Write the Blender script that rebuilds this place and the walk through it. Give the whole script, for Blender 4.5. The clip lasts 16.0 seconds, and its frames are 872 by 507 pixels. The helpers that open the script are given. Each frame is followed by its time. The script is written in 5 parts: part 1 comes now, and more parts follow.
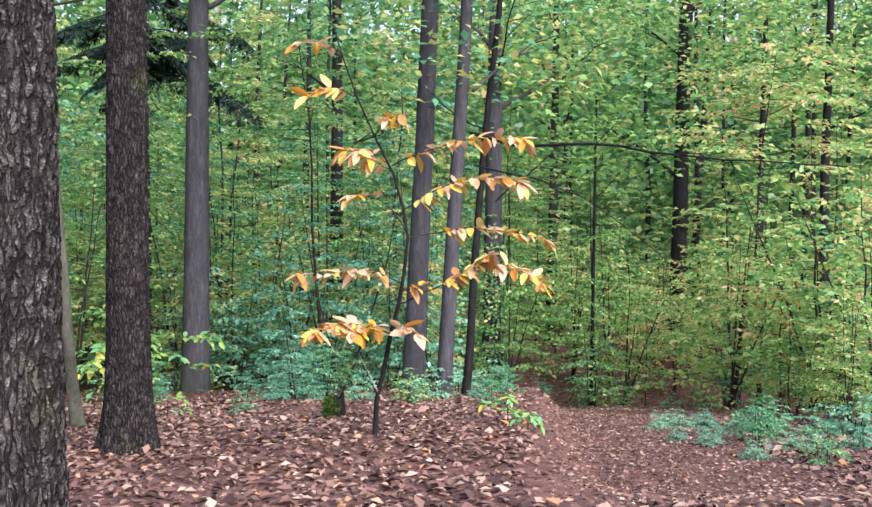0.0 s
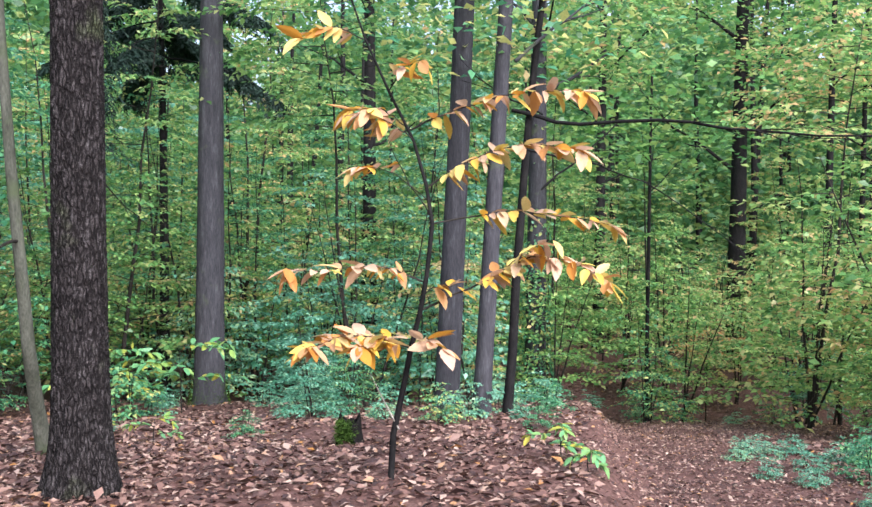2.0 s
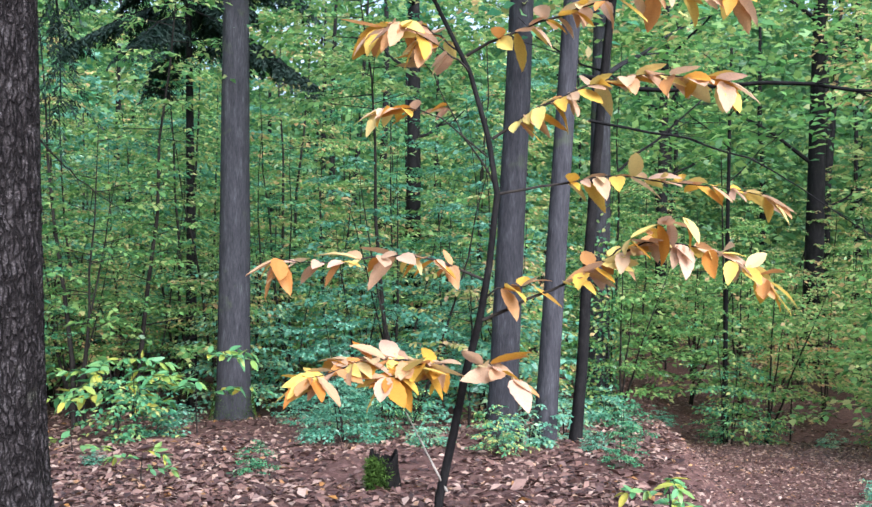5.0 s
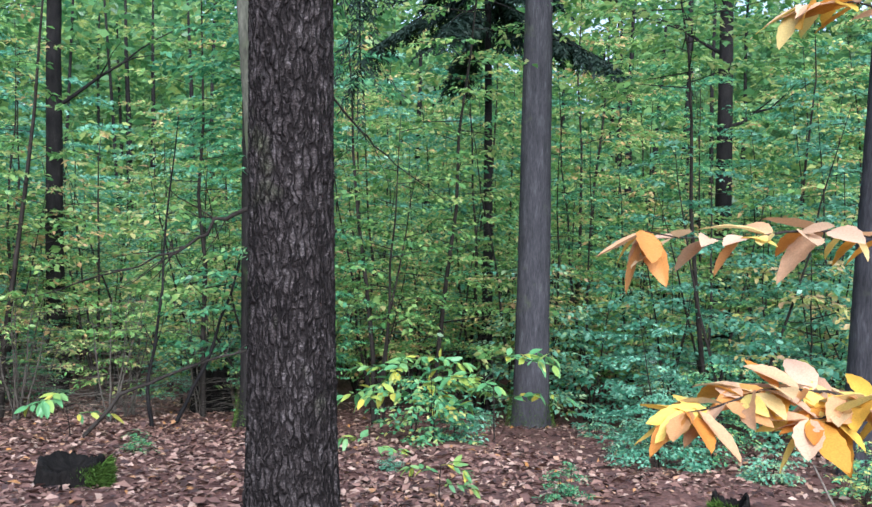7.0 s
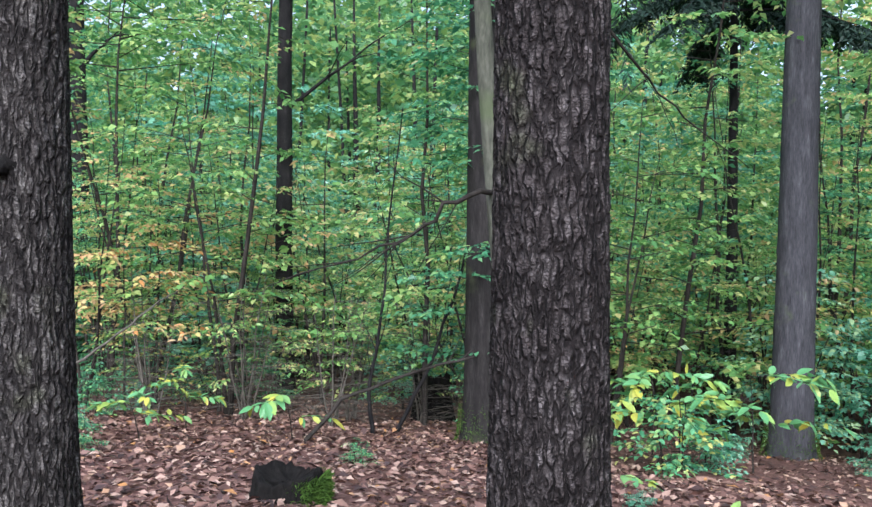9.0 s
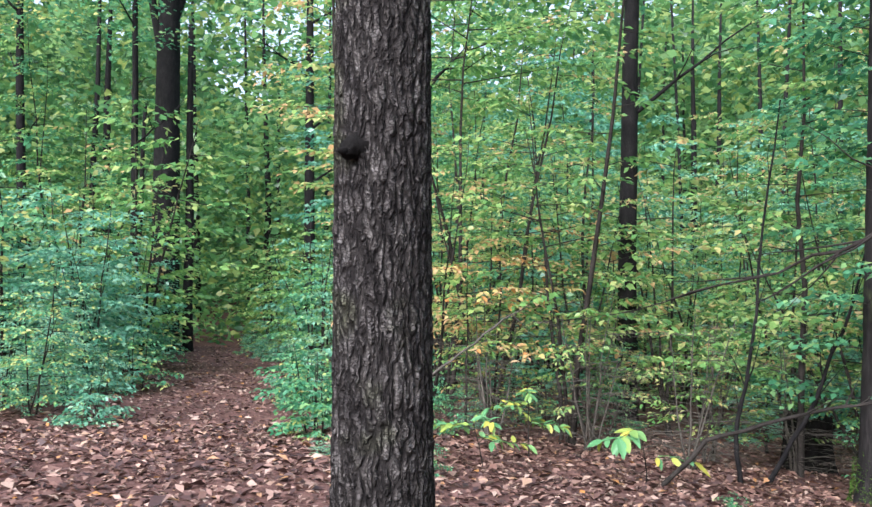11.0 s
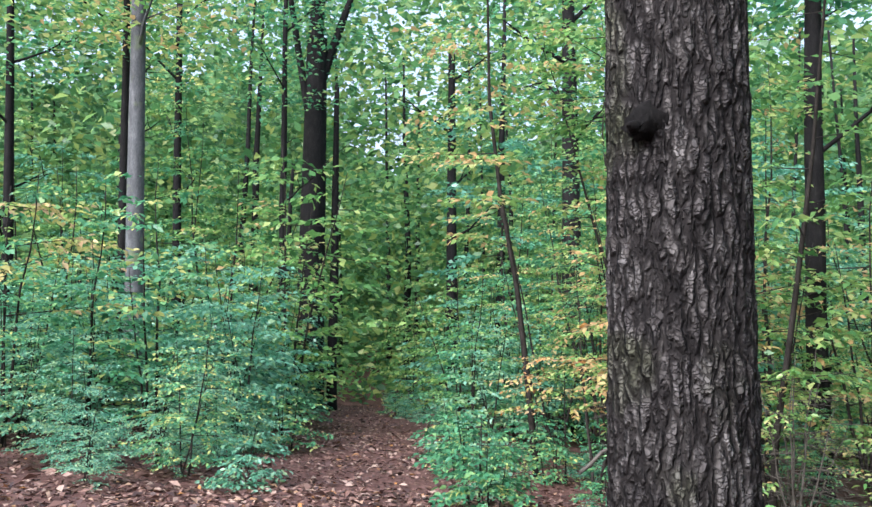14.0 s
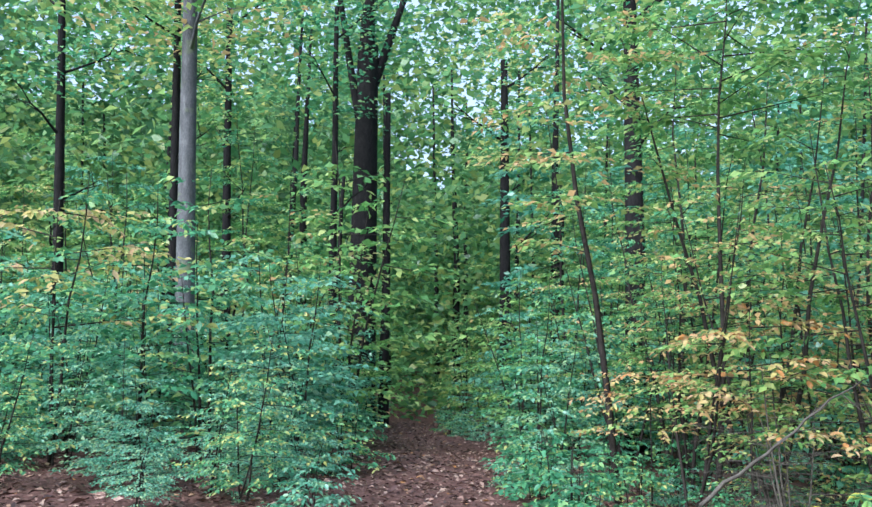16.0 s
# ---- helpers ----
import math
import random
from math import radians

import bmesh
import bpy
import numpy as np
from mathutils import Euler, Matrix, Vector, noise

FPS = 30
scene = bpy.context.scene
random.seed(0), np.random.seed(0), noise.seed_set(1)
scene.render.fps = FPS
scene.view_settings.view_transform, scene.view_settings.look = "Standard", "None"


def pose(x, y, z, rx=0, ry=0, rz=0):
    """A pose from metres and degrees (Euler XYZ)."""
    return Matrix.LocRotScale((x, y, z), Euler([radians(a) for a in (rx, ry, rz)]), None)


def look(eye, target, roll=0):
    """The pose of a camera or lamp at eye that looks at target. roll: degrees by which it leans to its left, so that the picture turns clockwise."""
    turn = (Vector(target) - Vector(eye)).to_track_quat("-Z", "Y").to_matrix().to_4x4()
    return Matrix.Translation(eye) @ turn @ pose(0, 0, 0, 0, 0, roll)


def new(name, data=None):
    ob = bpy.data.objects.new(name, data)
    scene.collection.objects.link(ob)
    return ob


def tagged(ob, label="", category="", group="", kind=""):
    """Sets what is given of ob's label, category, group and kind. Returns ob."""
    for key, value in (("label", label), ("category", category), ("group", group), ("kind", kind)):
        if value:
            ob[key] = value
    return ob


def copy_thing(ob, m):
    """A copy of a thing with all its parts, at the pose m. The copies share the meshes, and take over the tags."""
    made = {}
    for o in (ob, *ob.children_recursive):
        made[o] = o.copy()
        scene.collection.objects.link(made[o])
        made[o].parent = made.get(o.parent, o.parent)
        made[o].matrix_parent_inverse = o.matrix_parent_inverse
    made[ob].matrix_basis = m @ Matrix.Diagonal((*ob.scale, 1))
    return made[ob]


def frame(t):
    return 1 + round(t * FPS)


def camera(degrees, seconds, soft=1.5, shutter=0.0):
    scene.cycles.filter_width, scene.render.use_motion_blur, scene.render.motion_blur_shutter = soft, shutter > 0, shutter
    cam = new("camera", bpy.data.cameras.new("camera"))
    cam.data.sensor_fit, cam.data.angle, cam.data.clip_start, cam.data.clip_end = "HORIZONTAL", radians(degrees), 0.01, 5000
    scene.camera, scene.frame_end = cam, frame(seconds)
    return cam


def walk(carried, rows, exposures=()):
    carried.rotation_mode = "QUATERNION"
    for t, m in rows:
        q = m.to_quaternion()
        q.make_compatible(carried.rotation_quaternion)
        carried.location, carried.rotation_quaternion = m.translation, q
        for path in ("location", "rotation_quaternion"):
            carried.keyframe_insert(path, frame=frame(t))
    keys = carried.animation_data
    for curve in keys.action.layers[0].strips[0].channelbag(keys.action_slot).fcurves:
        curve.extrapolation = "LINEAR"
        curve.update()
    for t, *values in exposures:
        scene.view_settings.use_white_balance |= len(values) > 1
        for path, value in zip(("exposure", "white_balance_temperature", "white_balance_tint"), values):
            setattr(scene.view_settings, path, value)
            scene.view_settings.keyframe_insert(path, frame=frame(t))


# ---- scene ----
cam = camera(54.1, 16.0)
# seconds, eye x, y, z in metres, yaw, pitch, roll in degrees
ROWS = [
    (0.0, 0.000, 0.000, 1.503, 7.01, -2.97, -0.53),
    (0.5, -0.122, 0.604, 1.446, 8.09, -3.20, -0.40),
    (1.0, -0.140, 0.978, 1.408, 9.01, -2.90, -0.36),
    (1.5, -0.197, 1.616, 1.325, 9.54, -2.99, -0.34),
    (2.0, -0.190, 2.056, 1.296, 9.72, -2.80, -0.39),
    (2.5, -0.231, 2.288, 1.263, 9.92, -2.87, -0.49),
    (3.0, -0.334, 2.637, 1.285, 9.91, -2.80, -0.39),
    (5.5, -0.838, 4.596, 1.039, 15.48, -2.53, -0.28),
    (6.0, -1.053, 4.945, 1.011, 22.66, -2.50, -0.26),
    (6.5, -1.229, 5.086, 0.987, 27.76, -2.51, -0.23),
    (7.0, -1.430, 5.335, 0.922, 31.94, -2.54, -0.18),
    (7.5, -1.560, 5.580, 0.899, 35.84, -2.29, -0.10),
    (8.0, -1.826, 5.781, 0.828, 39.66, -2.37, -0.24),
    (8.5, -2.065, 5.929, 0.807, 41.41, -2.06, -0.18),
    (9.0, -2.346, 6.126, 0.770, 46.36, -2.08, -0.07),
    (9.5, -2.626, 6.240, 0.701, 52.84, -2.14, -0.11),
    (10.0, -2.999, 6.352, 0.698, 59.78, -1.88, -0.17),
    (12.5, -3.890, 6.528, 0.635, 73.32, 0.08, -0.10),
    (13.0, -4.098, 6.527, 0.629, 75.51, 0.33, -0.10),
    (13.5, -4.373, 6.402, 0.613, 76.66, 2.43, -0.06),
    (14.0, -4.549, 6.393, 0.578, 76.90, 3.24, 0.09),
    (14.5, -4.972, 6.479, 0.604, 78.27, 3.64, -0.01),
    (15.0, -5.172, 6.347, 0.560, 78.46, 4.00, -0.10),
    (15.5, -5.451, 6.169, 0.541, 78.68, 4.42, 0.11),
    (16.0, -5.594, 6.174, 0.505, 79.70, 4.28, 0.05),
]
walk(cam, [(t, pose(x, y, z, 90 + pitch, roll, yaw)) for t, x, y, z, yaw, pitch, roll in ROWS], [(0, 1.2, 6400, 19), (3, 1.22, 6050, 14), (6.5, 1.13, 5850, 13), (8.5, 1.12, 5850, 12), (10, 1.25, 6200, 14), (13, 1.17, 6100, 15), (14.5, 1.1, 6150, 14), (15.5, 1.02, 6050, 12), (16, 0.98, 5700, 9)])

# ---- world and light: a bright overcast sky under thin autumn cloud ----
world = bpy.data.worlds.new("world")
scene.world = world
world.use_nodes = True
wn, wl = world.node_tree.nodes, world.node_tree.links
sky = wn.new("ShaderNodeTexSky")
sky.sky_type, sky.sun_disc = "NISHITA", False
sky.sun_elevation, sky.sun_rotation = radians(36), radians(140)
sky.air_density, sky.dust_density, sky.ozone_density = 1.0, 4.0, 1.0
wn["Background"].inputs[1].default_value = 0.13
veil = wn.new("ShaderNodeMix")
veil.data_type = "RGBA"
veil.inputs[0].default_value = 0.6
wl.new(sky.outputs[0], veil.inputs[6])
veil.inputs[7].default_value = (4.6, 5.4, 6.9, 1)
wl.new(veil.outputs[2], wn["Background"].inputs[0])
sun = new("sun", bpy.data.lights.new("sun", "SUN"))
sun.data.energy, sun.data.angle, sun.data.color = 5.0, radians(50), (1.0, 0.98, 0.96)
sun.matrix_world = look((20, -24, 22.7), (0, 0, 0))


# ---- ground shape ----
def ease(v):
    v = np.clip(v, 0, 1)
    return v * v * (3 - 2 * v)


def ground_height(x, y):
    """A convex slope that falls away from the first eye, with a lower track on its right."""
    x, y = np.asarray(x, float), np.asarray(y, float)
    a, b = np.clip(x, -40, 16), np.clip(y, -8, 26)
    z = -0.015 + 0.08 * a - 0.0667 * b - 0.00007 * a * a - 0.0018 * a * b - 0.00339 * b * b
    z = z - 0.5 * ease((x + 0.15) / 0.8) * ease((y - 5.0) / 4.0)
    return z + 0.03 * np.sin(1.7 * x + 0.6 * y) * np.cos(1.3 * y - 0.4 * x) + 0.015 * np.sin(4.1 * x) * np.sin(3.7 * y + 1)


def on_ground(x, y):
    return float(ground_height(x, y))


# ---- materials ----
def ramp_node(n, stops):
    r = n.new("ShaderNodeValToRGB")
    e = r.color_ramp.elements
    while len(e) < len(stops):
        e.new(0.5)
    for el, (p, c) in zip(e, stops):
        el.position, el.color = p, (*c, 1)
    return r


def leaf_material(name, stops, through_light=0.5, rough=0.36, spread=0.5, gloss=0.6):
    m = bpy.data.materials.new(name)
    m.use_nodes = True
    n, l = m.node_tree.nodes, m.node_tree.links
    geo, info = n.new("ShaderNodeNewGeometry"), n.new("ShaderNodeObjectInfo")
    add = n.new("ShaderNodeMath")
    add.operation = "MULTIPLY_ADD"
    l.new(info.outputs["Random"], add.inputs[0])
    add.inputs[1].default_value = spread
    l.new(geo.outputs["Random Per Island"], add.inputs[2])
    sub = n.new("ShaderNodeMath")
    sub.operation = "SUBTRACT"
    l.new(add.outputs[0], sub.inputs[0])
    sub.inputs[1].default_value = spread / 2
    r = ramp_node(n, stops)
    l.new(sub.outputs[0], r.inputs[0])
    # veins and blotches within each leaf
    tex = n.new("ShaderNodeTexNoise")
    tex.inputs["Scale"].default_value, tex.inputs["Detail"].default_value = 38, 3
    tc = n.new("ShaderNodeTexCoord")
    l.new(tc.outputs["Object"], tex.inputs["Vector"])
    mul = n.new("ShaderNodeMix")
    mul.data_type, mul.blend_type = "RGBA", "MULTIPLY"
    mul.inputs[0].default_value = 0.55
    l.new(r.outputs[0], mul.inputs[6])
    gr = ramp_node(n, [(0.3, (0.7, 0.7, 0.66)), (0.65, (1.2, 1.2, 1.15))])
    l.new(tex.outputs[0], gr.inputs[0])
    l.new(gr.outputs[0], mul.inputs[7])
    p = n["Principled BSDF"]
    p.inputs["Roughness"].default_value = rough
    p.inputs["Specular IOR Level"].default_value = gloss
    l.new(mul.outputs[2], p.inputs["Base Color"])
    tr = n.new("ShaderNodeBsdfTranslucent")
    l.new(mul.outputs[2], tr.inputs[0])
    mix = n.new("ShaderNodeMixShader")
    mix.inputs[0].default_value = through_light
    l.new(p.outputs[0], mix.inputs[1])
    l.new(tr.outputs[0], mix.inputs[2])
    l.new(mix.outputs[0], n["Material Output"].inputs[0])
    return m


def surface(name, stops, scale=(1, 1, 1), size=6.0, rough=0.85, bump=0.4, fine=60.0, green=None, green_at=0.55):
    """Bark, wood, soil: noise colour at two scales, fine relief, and algae or moss in patches."""
    m = bpy.data.materials.new(name)
    m.use_nodes = True
    n, l = m.node_tree.nodes, m.node_tree.links
    p = n["Principled BSDF"]
    tc, mp = n.new("ShaderNodeTexCoord"), n.new("ShaderNodeMapping")
    mp.inputs["Scale"].default_value = scale
    l.new(tc.outputs["Object"], mp.inputs[0])
    big, small = n.new("ShaderNodeTexNoise"), n.new("ShaderNodeTexNoise")
    big.inputs["Scale"].default_value, big.inputs["Detail"].default_value = size, 6
    big.inputs["Roughness"].default_value = 0.65
    small.inputs["Scale"].default_value, small.inputs["Detail"].default_value = fine, 5
    l.new(mp.outputs[0], big.inputs["Vector"])
    l.new(mp.outputs[0], small.inputs["Vector"])
    r = ramp_node(n, stops)
    l.new(big.outputs[0], r.inputs[0])
    mul = n.new("ShaderNodeMix")
    mul.data_type, mul.blend_type = "RGBA", "MULTIPLY"
    mul.inputs[0].default_value = 0.7
    g = ramp_node(n, [(0.3, (0.5, 0.5, 0.5)), (0.7, (1.3, 1.27, 1.25))])
    l.new(small.outputs[0], g.inputs[0])
    l.new(r.outputs[0], mul.inputs[6])
    l.new(g.outputs[0], mul.inputs[7])
    col = mul.outputs[2]
    if green:
        pat = n.new("ShaderNodeTexNoise")
        pat.inputs["Scale"].default_value, pat.inputs["Detail"].default_value = 2.2, 5
        l.new(tc.outputs["Object"], pat.inputs["Vector"])
        pr = ramp_node(n, [(green_at, (0, 0, 0)), (green_at + 0.14, (1, 1, 1))])
        l.new(pat.outputs[0], pr.inputs[0])
        gm = n.new("ShaderNodeMix")
        gm.data_type = "RGBA"
        l.new(pr.outputs[0], gm.inputs[0])
        l.new(col, gm.inputs[6])
        gm.inputs[7].default_value = (*green, 1)
        col = gm.outputs[2]
    l.new(col, p.inputs["Base Color"])
    p.inputs["Roughness"].default_value = rough
    p.inputs["Specular IOR Level"].default_value = 0.12
    b = n.new("ShaderNodeBump")
    b.inputs["Strength"].default_value, b.inputs["Distance"].default_value = bump, 0.01
    ad = n.new("ShaderNodeMath")
    ad.operation = "ADD"
    l.new(big.outputs[0], ad.inputs[0])
    l.new(small.outputs[0], ad.inputs[1])
    l.new(ad.outputs[0], b.inputs["Height"])
    l.new(b.outputs[0], p.inputs["Normal"])
    return m


GREEN = leaf_material("green_foliage", [(0.0, (0.03, 0.14, 0.065)), (0.3, (0.075, 0.28, 0.145)), (0.6, (0.14, 0.4, 0.2)), (0.85, (0.29, 0.5, 0.19)), (1.0, (0.58, 0.57, 0.2))])
TEAL = leaf_material("blue_green_foliage", [(0.0, (0.045, 0.2, 0.115)), (0.45, (0.125, 0.37, 0.25)), (0.8, (0.23, 0.49, 0.35)), (1.0, (0.36, 0.53, 0.28))], rough=0.32, gloss=0.9)
LIME = leaf_material("yellow_green_foliage", [(0.0, (0.07, 0.2, 0.06)), (0.35, (0.17, 0.37, 0.11)), (0.68, (0.31, 0.46, 0.14)), (0.9, (0.52, 0.53, 0.22)), (1.0, (0.58, 0.38, 0.18))])
GOLD = leaf_material("golden_foliage", [(0.0, (0.4, 0.42, 0.12)), (0.4, (0.6, 0.48, 0.2)), (0.7, (0.62, 0.44, 0.27)), (1.0, (0.55, 0.26, 0.09))])
NEEDLE = leaf_material("dark_needles", [(0.0, (0.008, 0.022, 0.016)), (1.0, (0.02, 0.042, 0.03))], 0.05, 0.6, gloss=0.2)
FAR = leaf_material("far_foliage", [(0.0, (0.06, 0.17, 0.07)), (0.35, (0.11, 0.27, 0.1)), (0.65, (0.19, 0.34, 0.11)), (0.9, (0.36, 0.42, 0.13)), (1.0, (0.42, 0.32, 0.12))], 0.55)
LITTER = leaf_material("fallen_leaves", [(0.0, (0.03, 0.013, 0.0125)), (0.3, (0.085, 0.041, 0.034)), (0.55, (0.15, 0.077, 0.061)), (0.78, (0.25, 0.148, 0.118)), (0.94, (0.4, 0.285, 0.235)), (1.0, (0.34, 0.15, 0.035))], 0.1, 0.6, 0.0)
def furrows_on(m):
    """Scaly conifer bark: long pale plates between dark cracks, each plate broken into flakes."""
    n, l = m.node_tree.nodes, m.node_tree.links
    p = n["Principled BSDF"]
    tc = n.new("ShaderNodeTexCoord")

    def math_node(operation, a, b):
        q = n.new("ShaderNodeMath")
        q.operation = operation
        for socket, v in zip(q.inputs, (a, b)):
            if isinstance(v, float):
                socket.default_value = v
            else:
                l.new(v, socket)
        return q.outputs[0]

    def bent(scale, amount, stretch):
        warp, add, mp = n.new("ShaderNodeTexNoise"), n.new("ShaderNodeVectorMath"), n.new("ShaderNodeMapping")
        warp.inputs["Scale"].default_value, warp.inputs["Detail"].default_value = scale, 3
        l.new(tc.outputs["Object"], warp.inputs["Vector"])
        add.operation = "MULTIPLY_ADD"
        l.new(warp.outputs["Color"], add.inputs[0])
        add.inputs[1].default_value = (amount, amount, amount)
        l.new(tc.outputs["Object"], add.inputs[2])
        mp.inputs["Scale"].default_value = (1, 1, stretch)
        l.new(add.outputs[0], mp.inputs[0])
        return mp.outputs[0]

    def cells(vector, scale, feature):
        v = n.new("ShaderNodeTexVoronoi")
        v.feature = feature
        v.inputs["Scale"].default_value = scale
        l.new(vector, v.inputs["Vector"])
        return v

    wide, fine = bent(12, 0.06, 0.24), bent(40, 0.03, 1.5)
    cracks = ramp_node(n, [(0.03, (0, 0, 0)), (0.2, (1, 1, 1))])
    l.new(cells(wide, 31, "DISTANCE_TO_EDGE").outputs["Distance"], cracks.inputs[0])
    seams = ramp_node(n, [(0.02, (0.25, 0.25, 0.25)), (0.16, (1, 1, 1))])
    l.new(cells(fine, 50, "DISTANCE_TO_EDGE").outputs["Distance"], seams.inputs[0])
    tone, flake = n.new("ShaderNodeSeparateColor"), n.new("ShaderNodeSeparateColor")
    l.new(cells(wide, 31, "F1").outputs["Color"], tone.inputs[0])
    l.new(cells(fine, 50, "F1").outputs["Color"], flake.inputs[0])
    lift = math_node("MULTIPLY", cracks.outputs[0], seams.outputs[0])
    old = p.inputs["Base Color"].links[0].from_socket
    tint = n.new("ShaderNodeMix")
    tint.data_type, tint.blend_type = "RGBA", "MULTIPLY"
    tint.inputs[0].default_value = 1.0
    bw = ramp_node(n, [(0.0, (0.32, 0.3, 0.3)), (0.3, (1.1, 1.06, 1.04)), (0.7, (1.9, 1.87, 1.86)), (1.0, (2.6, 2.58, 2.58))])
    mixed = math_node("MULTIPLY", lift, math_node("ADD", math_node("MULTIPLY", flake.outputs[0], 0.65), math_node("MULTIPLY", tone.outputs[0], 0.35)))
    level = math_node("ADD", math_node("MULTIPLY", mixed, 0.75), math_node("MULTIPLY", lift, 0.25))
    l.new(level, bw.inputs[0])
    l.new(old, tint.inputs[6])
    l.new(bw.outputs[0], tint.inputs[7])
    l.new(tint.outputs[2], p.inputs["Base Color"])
    height = math_node("ADD", cracks.outputs[0], math_node("MULTIPLY", mixed, 0.6))
    b = n.new("ShaderNodeBump")
    b.inputs["Strength"].default_value, b.inputs["Distance"].default_value = 1.0, 0.016
    l.new(height, b.inputs["Height"])
    l.new(p.inputs["Normal"].links[0].from_socket, b.inputs["Normal"])
    l.new(b.outputs[0], p.inputs["Normal"])
    return m


BARK = surface("scaly_conifer_bark", [(0.3, (0.014, 0.0124, 0.013)), (0.5, (0.031, 0.0276, 0.0285)), (0.72, (0.073, 0.068, 0.07))], (1, 1, 0.45), 14, 0.9, 0.7, 70, (0.045, 0.054, 0.03), 0.6)
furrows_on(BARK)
GREYBARK = surface("grey_furrowed_bark", [(0.3, (0.022, 0.0205, 0.021)), (0.5, (0.046, 0.0435, 0.043)), (0.72, (0.1, 0.097, 0.094))], (1, 1, 0.45), 14, 0.9, 0.7, 70, (0.055, 0.062, 0.036), 0.56)
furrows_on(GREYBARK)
SMOOTH = surface("grey_bark", [(0.3, (0.028, 0.028, 0.033)), (0.55, (0.05, 0.05, 0.058)), (0.75, (0.088, 0.088, 0.099))], (1, 1, 0.16), 14, 0.85, 0.7, 60, (0.07, 0.085, 0.05), 0.62)
PALE = surface("pale_smooth_bark", [(0.3, (0.06, 0.063, 0.068)), (0.55, (0.105, 0.109, 0.116)), (0.75, (0.17, 0.175, 0.184))], (1, 1, 0.3), 9, 0.8, 0.25, 60, (0.13, 0.16, 0.09), 0.58)
BROWNBARK = surface("brown_grey_bark", [(0.3, (0.011, 0.01, 0.01)), (0.55, (0.023, 0.021, 0.021)), (0.75, (0.046, 0.043, 0.042))], (1, 1, 0.2), 12, 0.88, 0.6, 60, (0.05, 0.06, 0.03), 0.6)
PALEGREEN = surface("pale_green_bark", [(0.3, (0.055, 0.059, 0.045)), (0.55, (0.1, 0.105, 0.084)), (0.75, (0.16, 0.162, 0.135))], (1, 1, 0.3), 9, 0.85, 0.3, 60, (0.08, 0.1, 0.055), 0.55)
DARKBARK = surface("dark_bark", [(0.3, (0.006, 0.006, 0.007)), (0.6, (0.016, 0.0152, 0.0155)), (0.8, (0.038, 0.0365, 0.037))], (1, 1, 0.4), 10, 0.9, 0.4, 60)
TWIG = surface("twig_wood", [(0.3, (0.012, 0.0105, 0.0095)), (0.7, (0.04, 0.035, 0.031))], (1, 1, 1), 8, 0.85, 0.2, 60)
DEADWOOD = surface("bleached_dead_wood", [(0.3, (0.16, 0.14, 0.12)), (0.7, (0.4, 0.37, 0.33))], (1, 1, 1), 8, 0.85, 0.3, 70)
BRANCHWOOD = surface("grey_twigs", [(0.3, (0.045, 0.04, 0.034)), (0.7, (0.12, 0.11, 0.095))], (1, 1, 1), 8, 0.85, 0.2, 60)
SOIL = surface("leaf_mould", [(0.25, (0.035, 0.019, 0.017)), (0.5, (0.11, 0.058, 0.05)), (0.75, (0.21, 0.125, 0.108))], (1, 1, 1), 11, 0.95, 0.9, 45)
MOSS = surface("moss", [(0.3, (0.02, 0.05, 0.01)), (0.7, (0.09, 0.17, 0.03))], (1, 1, 1), 20, 0.95, 0.9, 120)
STUMPWOOD = surface("rotten_stump_wood", [(0.3, (0.003, 0.0028, 0.0028)), (0.7, (0.012, 0.011, 0.0105))], (1, 1, 0.3), 16, 0.95, 0.8, 80)


# ---- mesh tools ----
def make_mesh(name, verts, loops, sizes, material, smooth=False):
    me = bpy.data.meshes.new(name)
    verts, loops, sizes = np.asarray(verts, np.float32), np.asarray(loops, np.int32), np.asarray(sizes, np.int32)
    me.vertices.add(len(verts))
    me.vertices.foreach_set("co", verts.ravel())
    me.loops.add(len(loops))
    me.loops.foreach_set("vertex_index", loops)
    me.polygons.add(len(sizes))
    me.polygons.foreach_set("loop_start", np.concatenate(([0], np.cumsum(sizes)[:-1])).astype(np.int32))
    if smooth:
        me.polygons.foreach_set("use_smooth", np.ones(len(sizes), bool))
    me.materials.append(material)
    me.update(calc_edges=True)
    me.validate()
    return me


def part(name, mesh, parent, label="", kind=""):
    ob = new(name, mesh)
    ob.parent = parent
    return tagged(ob, label=label, kind=kind)


def thing(name, at, label, category, group="", turn=0.0, size=1.0):
    ob = new(name)
    ob.empty_display_size = 0.1
    ob.matrix_basis = pose(*at, 0, 0, turn) @ Matrix.Diagonal((size, size, size, 1))
    return tagged(ob, label=label, category=category, group=group)


def unit(v):
    return v / np.maximum(np.linalg.norm(v, axis=-1, keepdims=True), 1e-9)


